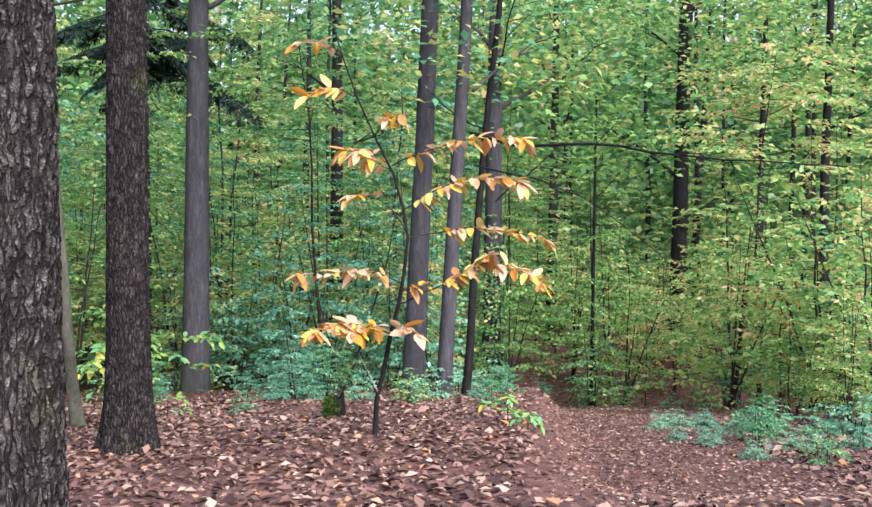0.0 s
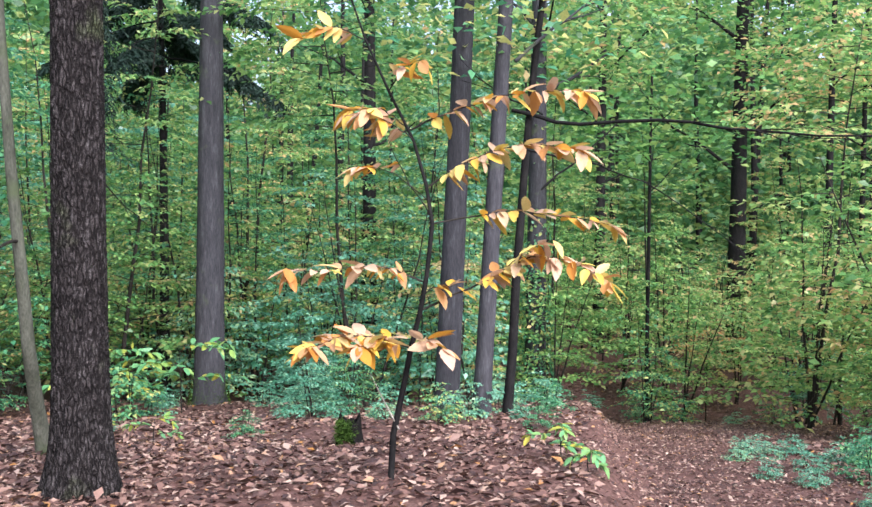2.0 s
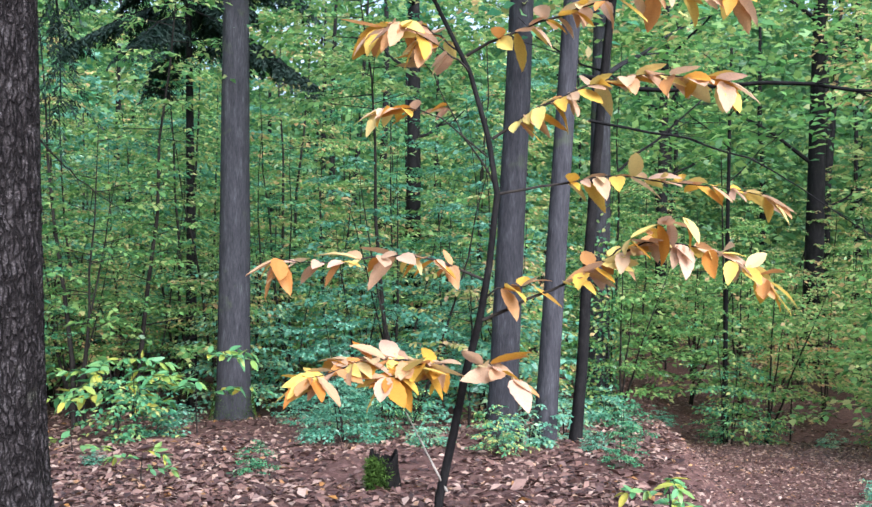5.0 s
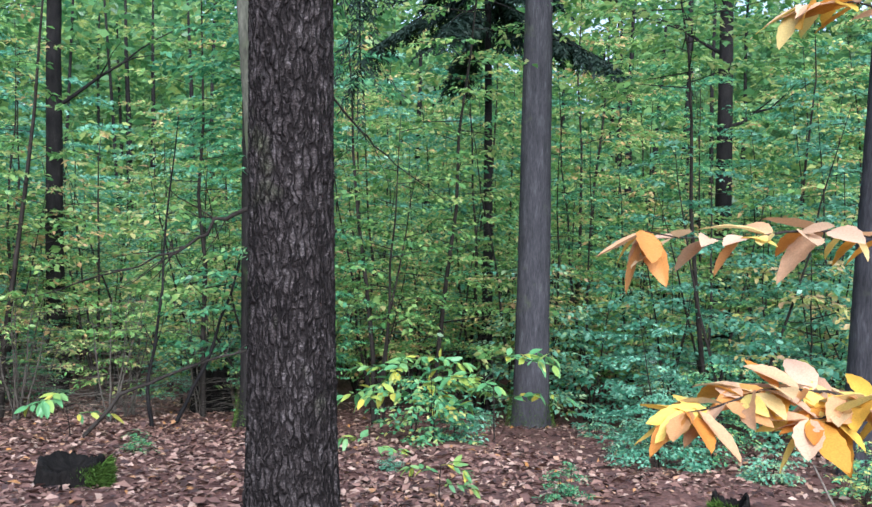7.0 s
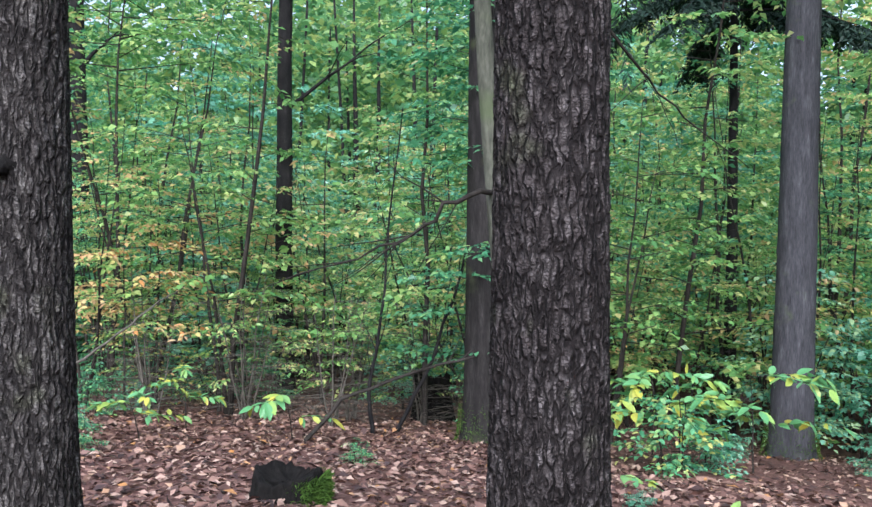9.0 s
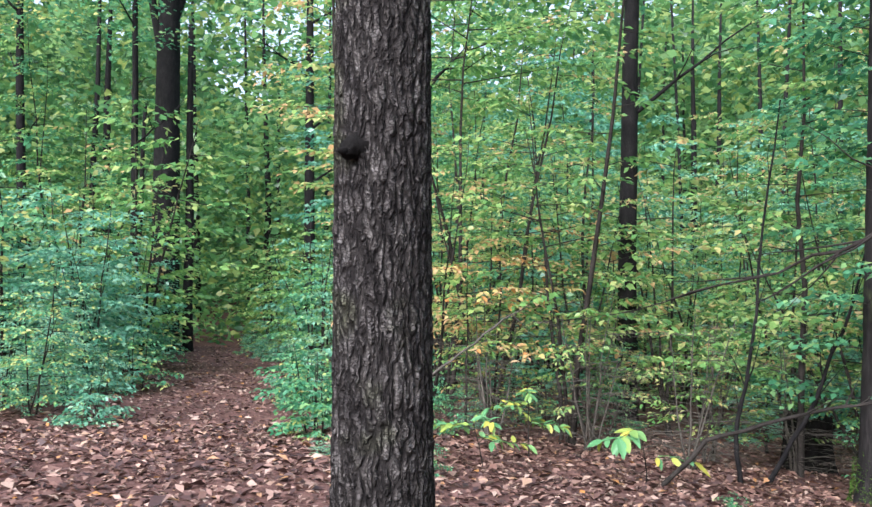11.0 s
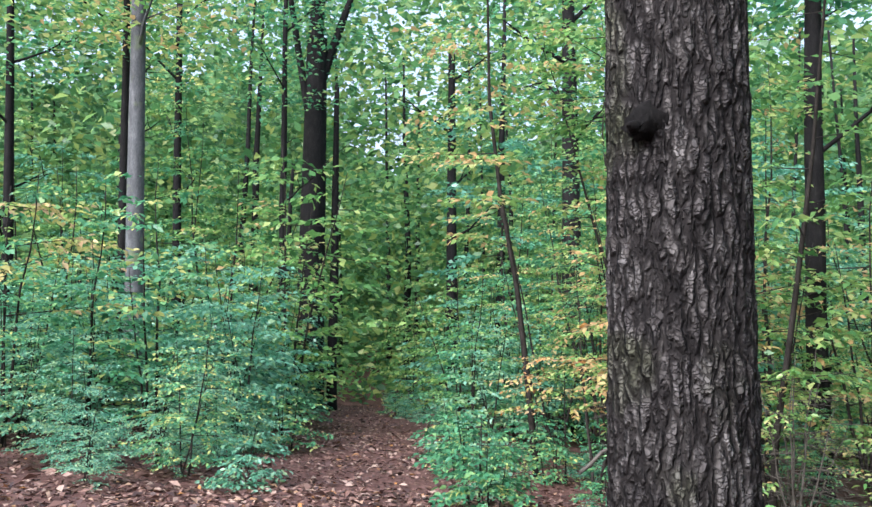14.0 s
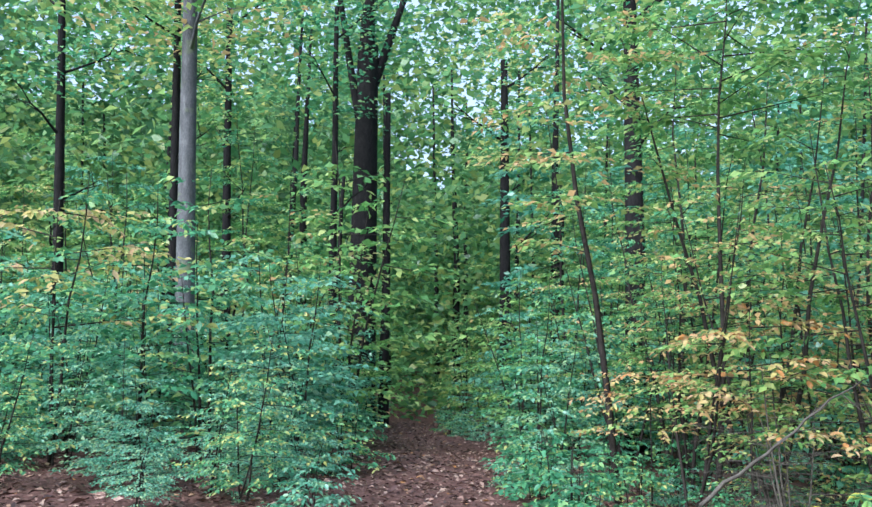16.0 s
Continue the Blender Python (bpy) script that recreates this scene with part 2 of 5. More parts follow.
LEAF4 = (np.array([[0, 0, 0], [0.45, 0.5, 0.1], [1, 0, -0.08], [0.45, -0.5, 0.1]]), np.array([0, 1, 2, 3]), [4])
LEAF6 = (np.array([[0, 0, 0], [0.28, 0.44, 0.09], [0.68, 0.38, 0.05], [1, 0, -0.12], [0.68, -0.38, 0.05], [0.28, -0.44, 0.09]]),
         np.array([0, 3, 2, 1, 0, 5, 4, 3]), [4, 4])


class Leaves:
    """Collects leaves and turns them into one mesh, each leaf an island of its own."""

    def __init__(self):
        self.p, self.d, self.n, self.l, self.w = [], [], [], [], []

    def add(self, p, d, n, l, w):
        for box, v in zip((self.p, self.d, self.n, self.l, self.w), (p, d, n, l, w)):
            box.append(np.asarray(v, float))

    def mesh(self, name, material, shape=LEAF6):
        p, d, n = np.concatenate(self.p), unit(np.concatenate(self.d)), np.concatenate(self.n)
        l, w = np.concatenate(self.l), np.concatenate(self.w)
        side = unit(np.cross(n, d))
        up = np.cross(d, side)
        t, idx, sizes = shape
        v = p[:, None] + t[None, :, :1] * (d * l[:, None])[:, None] + t[None, :, 1:2] * (side * w[:, None])[:, None] + t[None, :, 2:] * (up * l[:, None])[:, None]
        k = len(p)
        loops = (np.arange(k)[:, None] * len(t) + idx[None]).ravel()
        return make_mesh(name, v.reshape(-1, 3), loops, np.tile(sizes, k), material)


class Tubes:
    """Collects tapered branches and turns them into one mesh."""

    def __init__(self, sides=5):
        self.v, self.f, self.s, self.count, self.sides = [], [], [], 0, sides

    def add(self, line, radii):
        line, k = np.asarray(line, float), self.sides
        tan = unit(np.gradient(line, axis=0))
        ref = np.array([1.0, 0, 0]) if abs(tan[0][2]) > 0.7 else np.array([0, 0, 1.0])
        a = unit(np.cross(tan, ref))
        b = np.cross(tan, a)
        ang = np.arange(k) * 2 * np.pi / k
        ring = np.cos(ang)[None, :, None] * a[:, None] + np.sin(ang)[None, :, None] * b[:, None]
        v = line[:, None] + ring * np.asarray(radii, float)[:, None, None]
        m = len(line)
        i, j = np.meshgrid(np.arange(m - 1), np.arange(k), indexing="ij")
        j2 = (j + 1) % k
        f = np.stack([i * k + j, i * k + j2, (i + 1) * k + j2, (i + 1) * k + j], -1).reshape(-1) + self.count
        cap = (m - 1) * k + np.arange(k) + self.count
        self.v.append(v.reshape(-1, 3))
        self.f.append(np.concatenate([f, cap]))
        self.s.append(np.array([4] * ((m - 1) * k) + [k]))
        self.count += m * k

    def mesh(self, name, material):
        return make_mesh(name, np.concatenate(self.v), np.concatenate(self.f), np.concatenate(self.s), material, True)


def bend(rng, start, way, length, points=5, wobble=0.1, sag=0.0):
    """A slightly crooked line that sets out along way and sags."""
    s = np.linspace(0, 1, points)[:, None]
    way = unit(np.asarray(way, float))
    line = np.asarray(start, float) + s * way * length
    line = line + np.cumsum(rng.normal(0, wobble * length / points, (points, 3)) * (s > 0), axis=0)
    line[:, 2] -= sag * length * s[:, 0] ** 2
    return line


def spray(rng, leaves, line, size, gap, width=0.5, tilt=0.38):
    """Leaves set alternately along a twig, nearly flat to the sky."""
    seg = np.linalg.norm(np.diff(line, axis=0), axis=1)
    cum = np.concatenate(([0], np.cumsum(seg)))
    k = max(2, int(cum[-1] / gap))
    at = np.linspace(0.12, 1.0, k) * cum[-1]
    p = np.stack([np.interp(at, cum, line[:, i]) for i in range(3)], -1)
    way = unit(line[-1] - line[0])
    flat = unit(np.cross([0, 0, 1.0], way))
    sign = np.where(np.arange(k) % 2 == 0, 1.0, -1.0)[:, None]
    d = way[None] * 0.75 + flat[None] * sign * 0.75 + rng.normal(0, 0.22, (k, 3))
    d[:, 2] -= rng.uniform(-0.1, 0.45, k)
    n = np.array([0, 0, 1.0]) + rng.normal(0, tilt, (k, 3))
    l = size * rng.uniform(0.65, 1.2, k)
    leaves.add(p, d, n, l, l * width * rng.uniform(0.85, 1.15, k))


def grow_sapling(rng, height, reach, stems, tiers, size, low=0.12, thin_wood=False, gap=0.06, width=0.52, bare=0.0, tilt=0.38, sides=3, taper=0.5):
    wood, leaves, trunks = Tubes(sides), Leaves(), []
    for s in range(stems):
        lean = rng.normal(0, 0.06 if stems == 1 else 0.16, 2)
        h = height * (1 if s == 0 else rng.uniform(0.55, 0.95))
        foot = np.array([*rng.normal(0, 0.06 * (stems > 1), 2), -0.08])
        stem = bend(rng, foot, (lean[0], lean[1], 1), h, 8, 0.06)
        trunks.append(Tubes(5))
        trunks[-1].add(stem, np.linspace(0.008 + 0.005 * h, 0.004, 8))
        turn = rng.uniform(0, 6.28)
        for b in range(tiers):
            fr = low + (0.97 - low) * (b + rng.uniform(0, 0.6)) / tiers
            k = fr * 7
            i = min(int(k), 6)
            p = stem[i] + (stem[i + 1] - stem[i]) * (k - i)
            turn += 2.4 + rng.normal(0, 0.3)
            ln = reach * (1.0 - taper * fr) * rng.uniform(0.6, 1.2)
            br = bend(rng, p, (math.cos(turn), math.sin(turn), rng.uniform(0.05, 0.45)), ln, 4, 0.1, 0.22)
            if not thin_wood or b % 3 == 0:
                wood.add(br[[0, 2, 3]], np.array([0.004 + 0.004 * ln, 0.003, 0.0018]))
            leafy = rng.uniform() > bare * (1.3 - fr)
            for q in range(int(3 + 3 * ln)):
                f2 = rng.uniform(0.2, 0.95)
                j = min(int(f2 * 3), 2)
                p2 = br[j] + (br[j + 1] - br[j]) * (f2 * 3 - j)
                way = br[-1] - br[0]
                a2 = math.atan2(way[1], way[0]) + (1 if q % 2 else -1) * rng.uniform(0.5, 1.1)
                tw = bend(rng, p2, (math.cos(a2), math.sin(a2), rng.uniform(-0.1, 0.2)), ln * 0.45 * (1.2 - f2) + 0.12, 3, 0.1, 0.15)
                if not leafy or (q % 9 == 0 and not thin_wood):
                    wood.add(tw, [0.003, 0.002, 0.0012])
                if leafy:
                    spray(rng, leaves, tw, size, gap, width, tilt)
            if leafy:
                spray(rng, leaves, br[1:], size, gap, width, tilt)
    return trunks, wood, leaves


CROWNS = {}


def crown_mesh(seed, radius, height, clumps, size, material, shape=LEAF4):
    rng = np.random.default_rng(seed)
    leaves = Leaves()
    k = clumps
    a, u = rng.uniform(0, 6.28, k), rng.uniform(0, 1, k)
    r = radius * np.sqrt(rng.uniform(0.05, 1, k)) * np.sqrt(np.clip(1 - (2 * u - 1) ** 2, 0.08, 1)) * rng.uniform(0.7, 1.15, k)
    c = np.stack([r * np.cos(a), r * np.sin(a), u * height], -1)
    for q in c:
        m = 22
        p = q + rng.normal(0, 1, (m, 3)) * np.array([0.8, 0.8, 0.22])
        l = size * rng.uniform(0.7, 1.3, m)
        leaves.add(p, rng.normal(0, 1, (m, 3)) * [1, 1, 0.3], np.array([0, 0, 1.0]) + rng.normal(0, 0.45, (m, 3)), l, l * 0.6)
    return leaves.mesh("crown", material, shape)


# ---- ground and far woods ----
def build_ground():
    ax = np.concatenate([np.linspace(-900, -60, 12), np.linspace(-50, -24, 27), np.linspace(-23.5, 6, 160), np.linspace(7, 50, 40), np.linspace(70, 900, 10)])
    ay = np.concatenate([np.linspace(-900, -60, 12), np.linspace(-50, -1, 40), np.linspace(-0.8, 20, 112), np.linspace(21, 50, 30), np.linspace(70, 900, 10)])
    x, y = np.meshgrid(ax, ay)
    z = ground_height(x, y)
    rng = np.random.default_rng(3)
    z = z + rng.normal(0, 0.008, z.shape)
    nx, ny = len(ax), len(ay)
    i, j = np.meshgrid(np.arange(ny - 1), np.arange(nx - 1), indexing="ij")
    f = np.stack([i * nx + j, i * nx + j + 1, (i + 1) * nx + j + 1, (i + 1) * nx + j], -1)
    me = make_mesh("ground", np.stack([x, y, z], -1).reshape(-1, 3), f.ravel(), np.full(f.size // 4, 4), SOIL, True)
    return tagged(new("ground", me), "forest floor of brown leaf mould on a gentle slope", "forest floor", kind="structure")


build_ground()


def track_distance(x, y, line):
    """Distance from a point to a line of points."""
    best = np.full(np.shape(x), 1e9)
    for (ax, ay), (bx, by) in zip(line, line[1:]):
        t = np.clip(((x - ax) * (bx - ax) + (y - ay) * (by - ay)) / ((bx - ax) ** 2 + (by - ay) ** 2), 0, 1)
        best = np.minimum(best, np.hypot(x - ax - t * (bx - ax), y - ay - t * (by - ay)))
    return best


LEFT_TRACK = [(-4, 6.6), (-11.5, 6.9), (-17.3, 7.9), (-20.5, 8.5), (-27, 9.4), (-40.5, 11.1), (-56, 13.7)]
RIGHT_TRACK = [(1.6, 1), (1.4, 8), (1.3, 12), (1.6, 16), (1.8, 20)]
BEECH_GAP = [(-20, 7.2), (-35, 8.8)]
LARCH_GAP = [(-3.5, 9), (-8.15, 19.6)]
WALKED = [(0, -2), (0, 0), (-0.3, 2.6), (-0.9, 4.8), (-3.0, 6.4), (-4.2, 6.4), (-7.5, 6.6)]


def build_litter():
    """Loose fallen leaves over the open floor."""
    rng = np.random.default_rng(5)
    leaves = Leaves()
    for n, x0, x1, y0, y1 in ((24000, -6.5, 4.5, 3.4, 12), (12000, -9, 7, -6, 3.6), (5000, -15, -6, 0, 5), (4000, 4, 9, 3, 12), (9000, -4, 6, 11, 24), (26000, -15, -4, 5, 15), (17000, -26, -13, -2, 14), (5000, -40, -26, 5, 15), (9000, -18, -3, 13, 22), (12000, -2.5, 5, 12, 32), (16000, 0.2, 5.5, 8, 22.5)):
        x, y = rng.uniform(x0, x1, n), rng.uniform(y0, y1, n)
        z = ground_height(x, y) + rng.uniform(0.004, 0.03, n)
        a = rng.uniform(0, 6.28, n)
        l = rng.gamma(9, 0.0105, n).clip(0.04, 0.2)
        trodden = (track_distance(x, y, RIGHT_TRACK) < 1.5) & (y > 6) | (x > 0.2) & (x < 6) & (y > 16.5) & (y < 22.5)
        l = np.where(trodden, l * 0.5, l * np.where((x > -6) & (x < 0.4) & (y > 3) & (y < 13), 0.95, 1.0))
        leaves.add(np.stack([x, y, z], -1), np.stack([np.cos(a), np.sin(a), rng.normal(0, 0.22, n)], -1),
                   np.array([0, 0, 1.0]) + rng.normal(0, 0.33, (n, 3)), l, l * rng.uniform(0.35, 0.6, n))
    ob = new("leaf_litter", leaves.mesh("leaf_litter", LITTER, LEAF4))
    tagged(ob, "fallen brown and pinkish dry leaves strewn over the forest floor", "fallen leaves", kind="stuff")


build_litter()


def build_far_woods():
    rng = np.random.default_rng(8)
    leaves = Leaves()
    for k in range(3700):
        a = radians(rng.uniform(-135, 50)) if k % 6 else rng.uniform(0, 6.283)
        r = rng.uniform(40, 80)
        x, y = -4 + r * math.sin(a), 6 + r * math.cos(a)
        h = rng.uniform(0, 1) ** 1.15 * 24
        m = 26
        p = np.array([x, y, on_ground(x, y) + h]) + rng.normal(0, 1, (m, 3)) * [1.4, 1.4, 0.7]
        l = rng.uniform(0.35, 0.8, m)
        leaves.add(p, rng.normal(0, 1, (m, 3)) * [1, 1, 0.4], np.array([0, 0, 0.8]) + rng.normal(0, 0.6, (m, 3)), l, l * 0.6)
    for k in range(2300):
        a, r = radians(rng.uniform(-125, 35)), rng.uniform(37, 58)
        x, y = -4 + r * math.sin(a), 6 + r * math.cos(a)
        m = 24
        p = np.array([x, y, on_ground(x, y) + 0.1 + 11 * rng.uniform() ** 1.6]) + rng.normal(0, 1, (m, 3)) * [1.2, 1.2, 0.5]
        l = rng.uniform(0.25, 0.55, m)
        leaves.add(p, rng.normal(0, 1, (m, 3)) * [1, 1, 0.4], np.array([0, 0, 0.8]) + rng.normal(0, 0.6, (m, 3)), l, l * 0.6)
    for k in range(5200):
        a, r = radians(rng.uniform(-130, 45)), rng.uniform(58, 86)
        x, y = -4 + r * math.sin(a), 6 + r * math.cos(a)
        m = 24
        p = np.array([x, y, on_ground(x, y) + 36 * rng.uniform()]) + rng.normal(0, 1, (m, 3)) * [1.6, 1.6, 0.8]
        l = rng.uniform(0.55, 1.0, m)
        leaves.add(p, rng.normal(0, 1, (m, 3)) * [1, 1, 0.5], rng.normal(0, 0.7, (m, 3)) + np.array([0.3, -0.3, 0.4]), l, l * 0.65)
    for k in range(150):
        a, r = rng.uniform(0, 6.283), rng.uniform(38, 70)
        x, y = -4 + r * math.sin(a), 6 + r * math.cos(a)
        trunk = Tubes(6)
        trunk.add(bend(rng, (0, 0, -0.3), (rng.normal(0, 0.03), rng.normal(0, 0.03), 1), 20, 6, 0.02), np.linspace(rng.uniform(0.12, 0.32), 0.06, 6))
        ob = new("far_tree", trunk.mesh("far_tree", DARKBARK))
        ob.matrix_basis = pose(x, y, on_ground(x, y))
        tagged(ob, "distant dark straight tree trunk in the woodland", "tree", group="far trees")
    tagged(new("far_foliage", leaves.mesh("far_foliage", FAR, LEAF4)), "distant green and yellowing woodland foliage", "far woods", kind="stuff")


build_far_woods()


def build_backdrop():
    """A ragged wall of woodland beyond everything else."""
    m = surface("distant_woodland", [(0.3, (0.03, 0.075, 0.035)), (0.5, (0.09, 0.19, 0.075)), (0.62, (0.16, 0.27, 0.1)), (0.75, (0.27, 0.34, 0.12))], (1, 1, 1.6), 0.55, 0.95, 0.6, 2.6)
    rng = np.random.default_rng(12)
    k = 360
    a = np.linspace(0, 2 * np.pi, k, endpoint=False)
    r = 94 + 3 * np.sin(9 * a) + rng.normal(0, 1.2, k)
    x, y = -4 + r * np.sin(a), 6 + r * np.cos(a)
    top = 21 + 4 * np.sin(7 * a + 1) + 3 * np.sin(19 * a) + rng.normal(0, 1.8, k)
    v = np.concatenate([np.stack([x, y, np.full(k, -8.0)], -1), np.stack([x * 0.99, y * 0.99, top * 0.6], -1), np.stack([x, y, top], -1), np.stack([x * 1.05, y * 1.05, top * 0.8], -1)])
    i, j = np.meshgrid(np.arange(3), np.arange(k), indexing="ij")
    j2 = (j + 1) % k
    f = np.stack([i * k + j, i * k + j2, (i + 1) * k + j2, (i + 1) * k + j], -1)
    tagged(new("backdrop", make_mesh("backdrop", v, f.ravel(), np.full(f.size // 4, 4), m)), "distant green woodland edge under a pale sky", "woodland", kind="structure")


build_backdrop()


# ---- trees ----
def scatter(a, b, seed):
    """A repeatable random number from 0 to 1 for each pair of whole numbers."""
    h = np.sin(a * 127.1 + b * 311.7 + seed * 74.7) * 43758.5453
    return h - np.floor(h)


def bark_trunk(name, line, radii, around, along, plate, depth, material, seed, flare=0.0, spread=0.3):
    """A trunk with raised bark plates between cracks. line and radii run from foot to top."""
    line, radii = np.asarray(line, float), np.asarray(radii, float)
    full = line[-1][2] - line[0][2]
    near = min(1.0, 5.2 / full)
    s = np.concatenate([np.linspace(0, near, int(along * 0.86), endpoint=False), np.linspace(near, 1, along - int(along * 0.86))]) * (len(line) - 1)
    k = np.arange(len(line))
    c = np.stack([np.interp(s, k, line[:, i]) for i in range(3)], -1)
    r = np.interp(s, k, radii)
    ang = np.linspace(0, 2 * np.pi, around, endpoint=False)
    A, Z = np.meshgrid(ang, c[:, 2])
    R = np.repeat(r[:, None], around, 1)
    up = Z - line[0][2]
    R = R * (1 + flare * np.exp(-up / spread) * (1 + 0.35 * np.sin(4 * A + seed) + 0.2 * np.sin(7 * A + 2 * seed)))
    wrap = max(6, round(2 * np.pi * radii[0] / plate))
    drift = 0.45 * np.sin(Z * 2.3 + seed + 1.5 * np.sin(2 * A)) + 0.25 * np.sin(Z * 6.7 + 3 * np.sin(A) + seed) + 0.14 * np.sin(Z * 19 + 5 * np.sin(3 * A))
    u = A / (2 * np.pi) * wrap + drift
    col = np.floor(u)
    fu, col = u - col, col % wrap
    v = Z / (plate * 1.55) + 7 * scatter(col, 0, seed) + 0.25 * np.sin(9 * u)
    row = np.floor(v)
    fv = v - row
    r1, r2 = scatter(col, row, seed + 1), scatter(col, row, seed + 2)
    ridge = ease(np.minimum(fu, 1 - fu) / 0.3)
    ridge = np.maximum(ridge, np.where(r2 > 0.8, 0.55, 0.0))
    rise = ridge * (0.5 + 0.3 * r1 + 0.4 * ease(np.minimum(fv, 1 - fv) / 0.2) * (0.4 + 0.8 * r2) + 0.3 * (fv - 0.5) * r1)
    R = R + depth * (rise - 0.7) + depth * 0.3 * (scatter(np.floor(A * 31), np.floor(Z * 60), seed) - 0.5)
    x, y = c[:, 0:1] + R * np.cos(A), c[:, 1:2] + R * np.sin(A)
    i, j = np.meshgrid(np.arange(along - 1), np.arange(around), indexing="ij")
    j2 = (j + 1) % around
    f = np.stack([i * around + j, i * around + j2, (i + 1) * around + j2, (i + 1) * around + j], -1)
    return make_mesh(name, np.stack([x, y, Z], -1).reshape(-1, 3), f.ravel(), np.full(f.size // 4, 4), material, True)


SMALL_CROWN = crown_mesh(23, 2.4, 6, 60, 0.2, GREEN)
CROWN_GREEN = crown_mesh(21, 4.0, 7, 90, 0.24, GREEN)
CROWN_LIME = crown_mesh(22, 4.2, 7, 90, 0.24, LIME)


def crown_of(tree, z, mesh, turn, size=1.0):
    ob = part("crown", mesh, tree)
    ob.matrix_basis = pose(0, 0, z, 0, 0, turn) @ Matrix.Diagonal((size, size, size, 1))
    return ob


def limbs_of(tree, rng, z0, z1, count, reach, material, rise=0.7, thick=0.05, x=0.0, y=0.0):
    for k in range(count):
        a = k * 2.4 + rng.uniform(0, 1)
        t = Tubes(6)
        ln = reach * rng.uniform(0.6, 1.1)
        line = bend(rng, (x, y, z0 + (z1 - z0) * k / max(1, count - 1)), (math.cos(a), math.sin(a), rise * rng.uniform(0.5, 1.3)), ln, 6, 0.12)
        t.add(line, np.linspace(thick, 0.01, 6))
        for q in range(3):
            i = 2 + q
            sub = bend(rng, line[i], (math.cos(a + rng.uniform(-1.2, 1.2)), math.sin(a + rng.uniform(-1.2, 1.2)), rng.uniform(-0.1, 0.8)), ln * 0.45, 4, 0.14)
            t.add(sub, np.linspace(thick * 0.4, 0.005, 4))
        part("limb", t.mesh("limb", material), tree)


def near_conifer(x, y, diameter, seed, label, lean=(0, 0), plate=0.043, depth=0.013, around=180, along=480, flare=0.42, material=BARK):
    z = on_ground(x, y)
    tree = thing("conifer_tree", (x, y, z), label, "tree")
    h = np.linspace(0, 1, 7)
    line = np.stack([lean[0] * h * 12, lean[1] * h * 12, -0.15 + h * 13], -1)
    part("trunk", bark_trunk("trunk", line, diameter / 2 * (1 - 0.35 * h), around, along, plate, depth, material, seed, flare, 0.42), tree)
    limbs_of(tree, np.random.default_rng(seed), 8.5, 12.5, 6, 2.4, DARKBARK, 0.15, 0.04, lean[0] * 10, lean[1] * 10)
    crown_of(tree, 10.5, SMALL_CROWN, seed * 40)
    return tree


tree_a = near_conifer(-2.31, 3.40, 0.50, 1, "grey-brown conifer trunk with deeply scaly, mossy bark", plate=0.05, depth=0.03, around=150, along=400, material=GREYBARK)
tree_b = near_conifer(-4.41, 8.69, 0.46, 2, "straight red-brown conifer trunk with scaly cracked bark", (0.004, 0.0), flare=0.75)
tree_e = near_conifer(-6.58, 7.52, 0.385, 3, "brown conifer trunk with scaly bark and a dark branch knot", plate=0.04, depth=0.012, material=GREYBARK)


def moss_patch(tree, seed, radius, a0, a1, z0, z1, label):
    """A thin irregular moss cushion on the side of a trunk."""
    rng = np.random.default_rng(seed)
    leaves = Leaves()
    n = 2600
    a = rng.uniform(a0, a1, n)
    z = z0 + (z1 - z0) * rng.beta(1.2, 2.4, n)
    keep = np.sin(a * 9 + seed) * np.sin(z * 14) > -0.55
    a, z = a[keep], z[keep]
    rr = radius * (1 + 0.3 * np.exp(-np.maximum(z, 0) / 0.28)) + 0.012
    out = np.stack([np.cos(a), np.sin(a), np.full(len(a), 0.3)], -1)
    leaves.add(np.stack([rr * np.cos(a), rr * np.sin(a), z], -1), out + rng.normal(0, 0.7, (len(a), 3)), rng.normal(0, 1, (len(a), 3)),
               rng.uniform(0.015, 0.035, len(a)), rng.uniform(0.008, 0.014, len(a)))
    part("moss", leaves.mesh("moss", MOSS, LEAF4), tree, label, "stuff")


moss_patch(tree_a, 31, 0.25, -1.5, 0.1, 0.0, 0.45, "bright green moss")


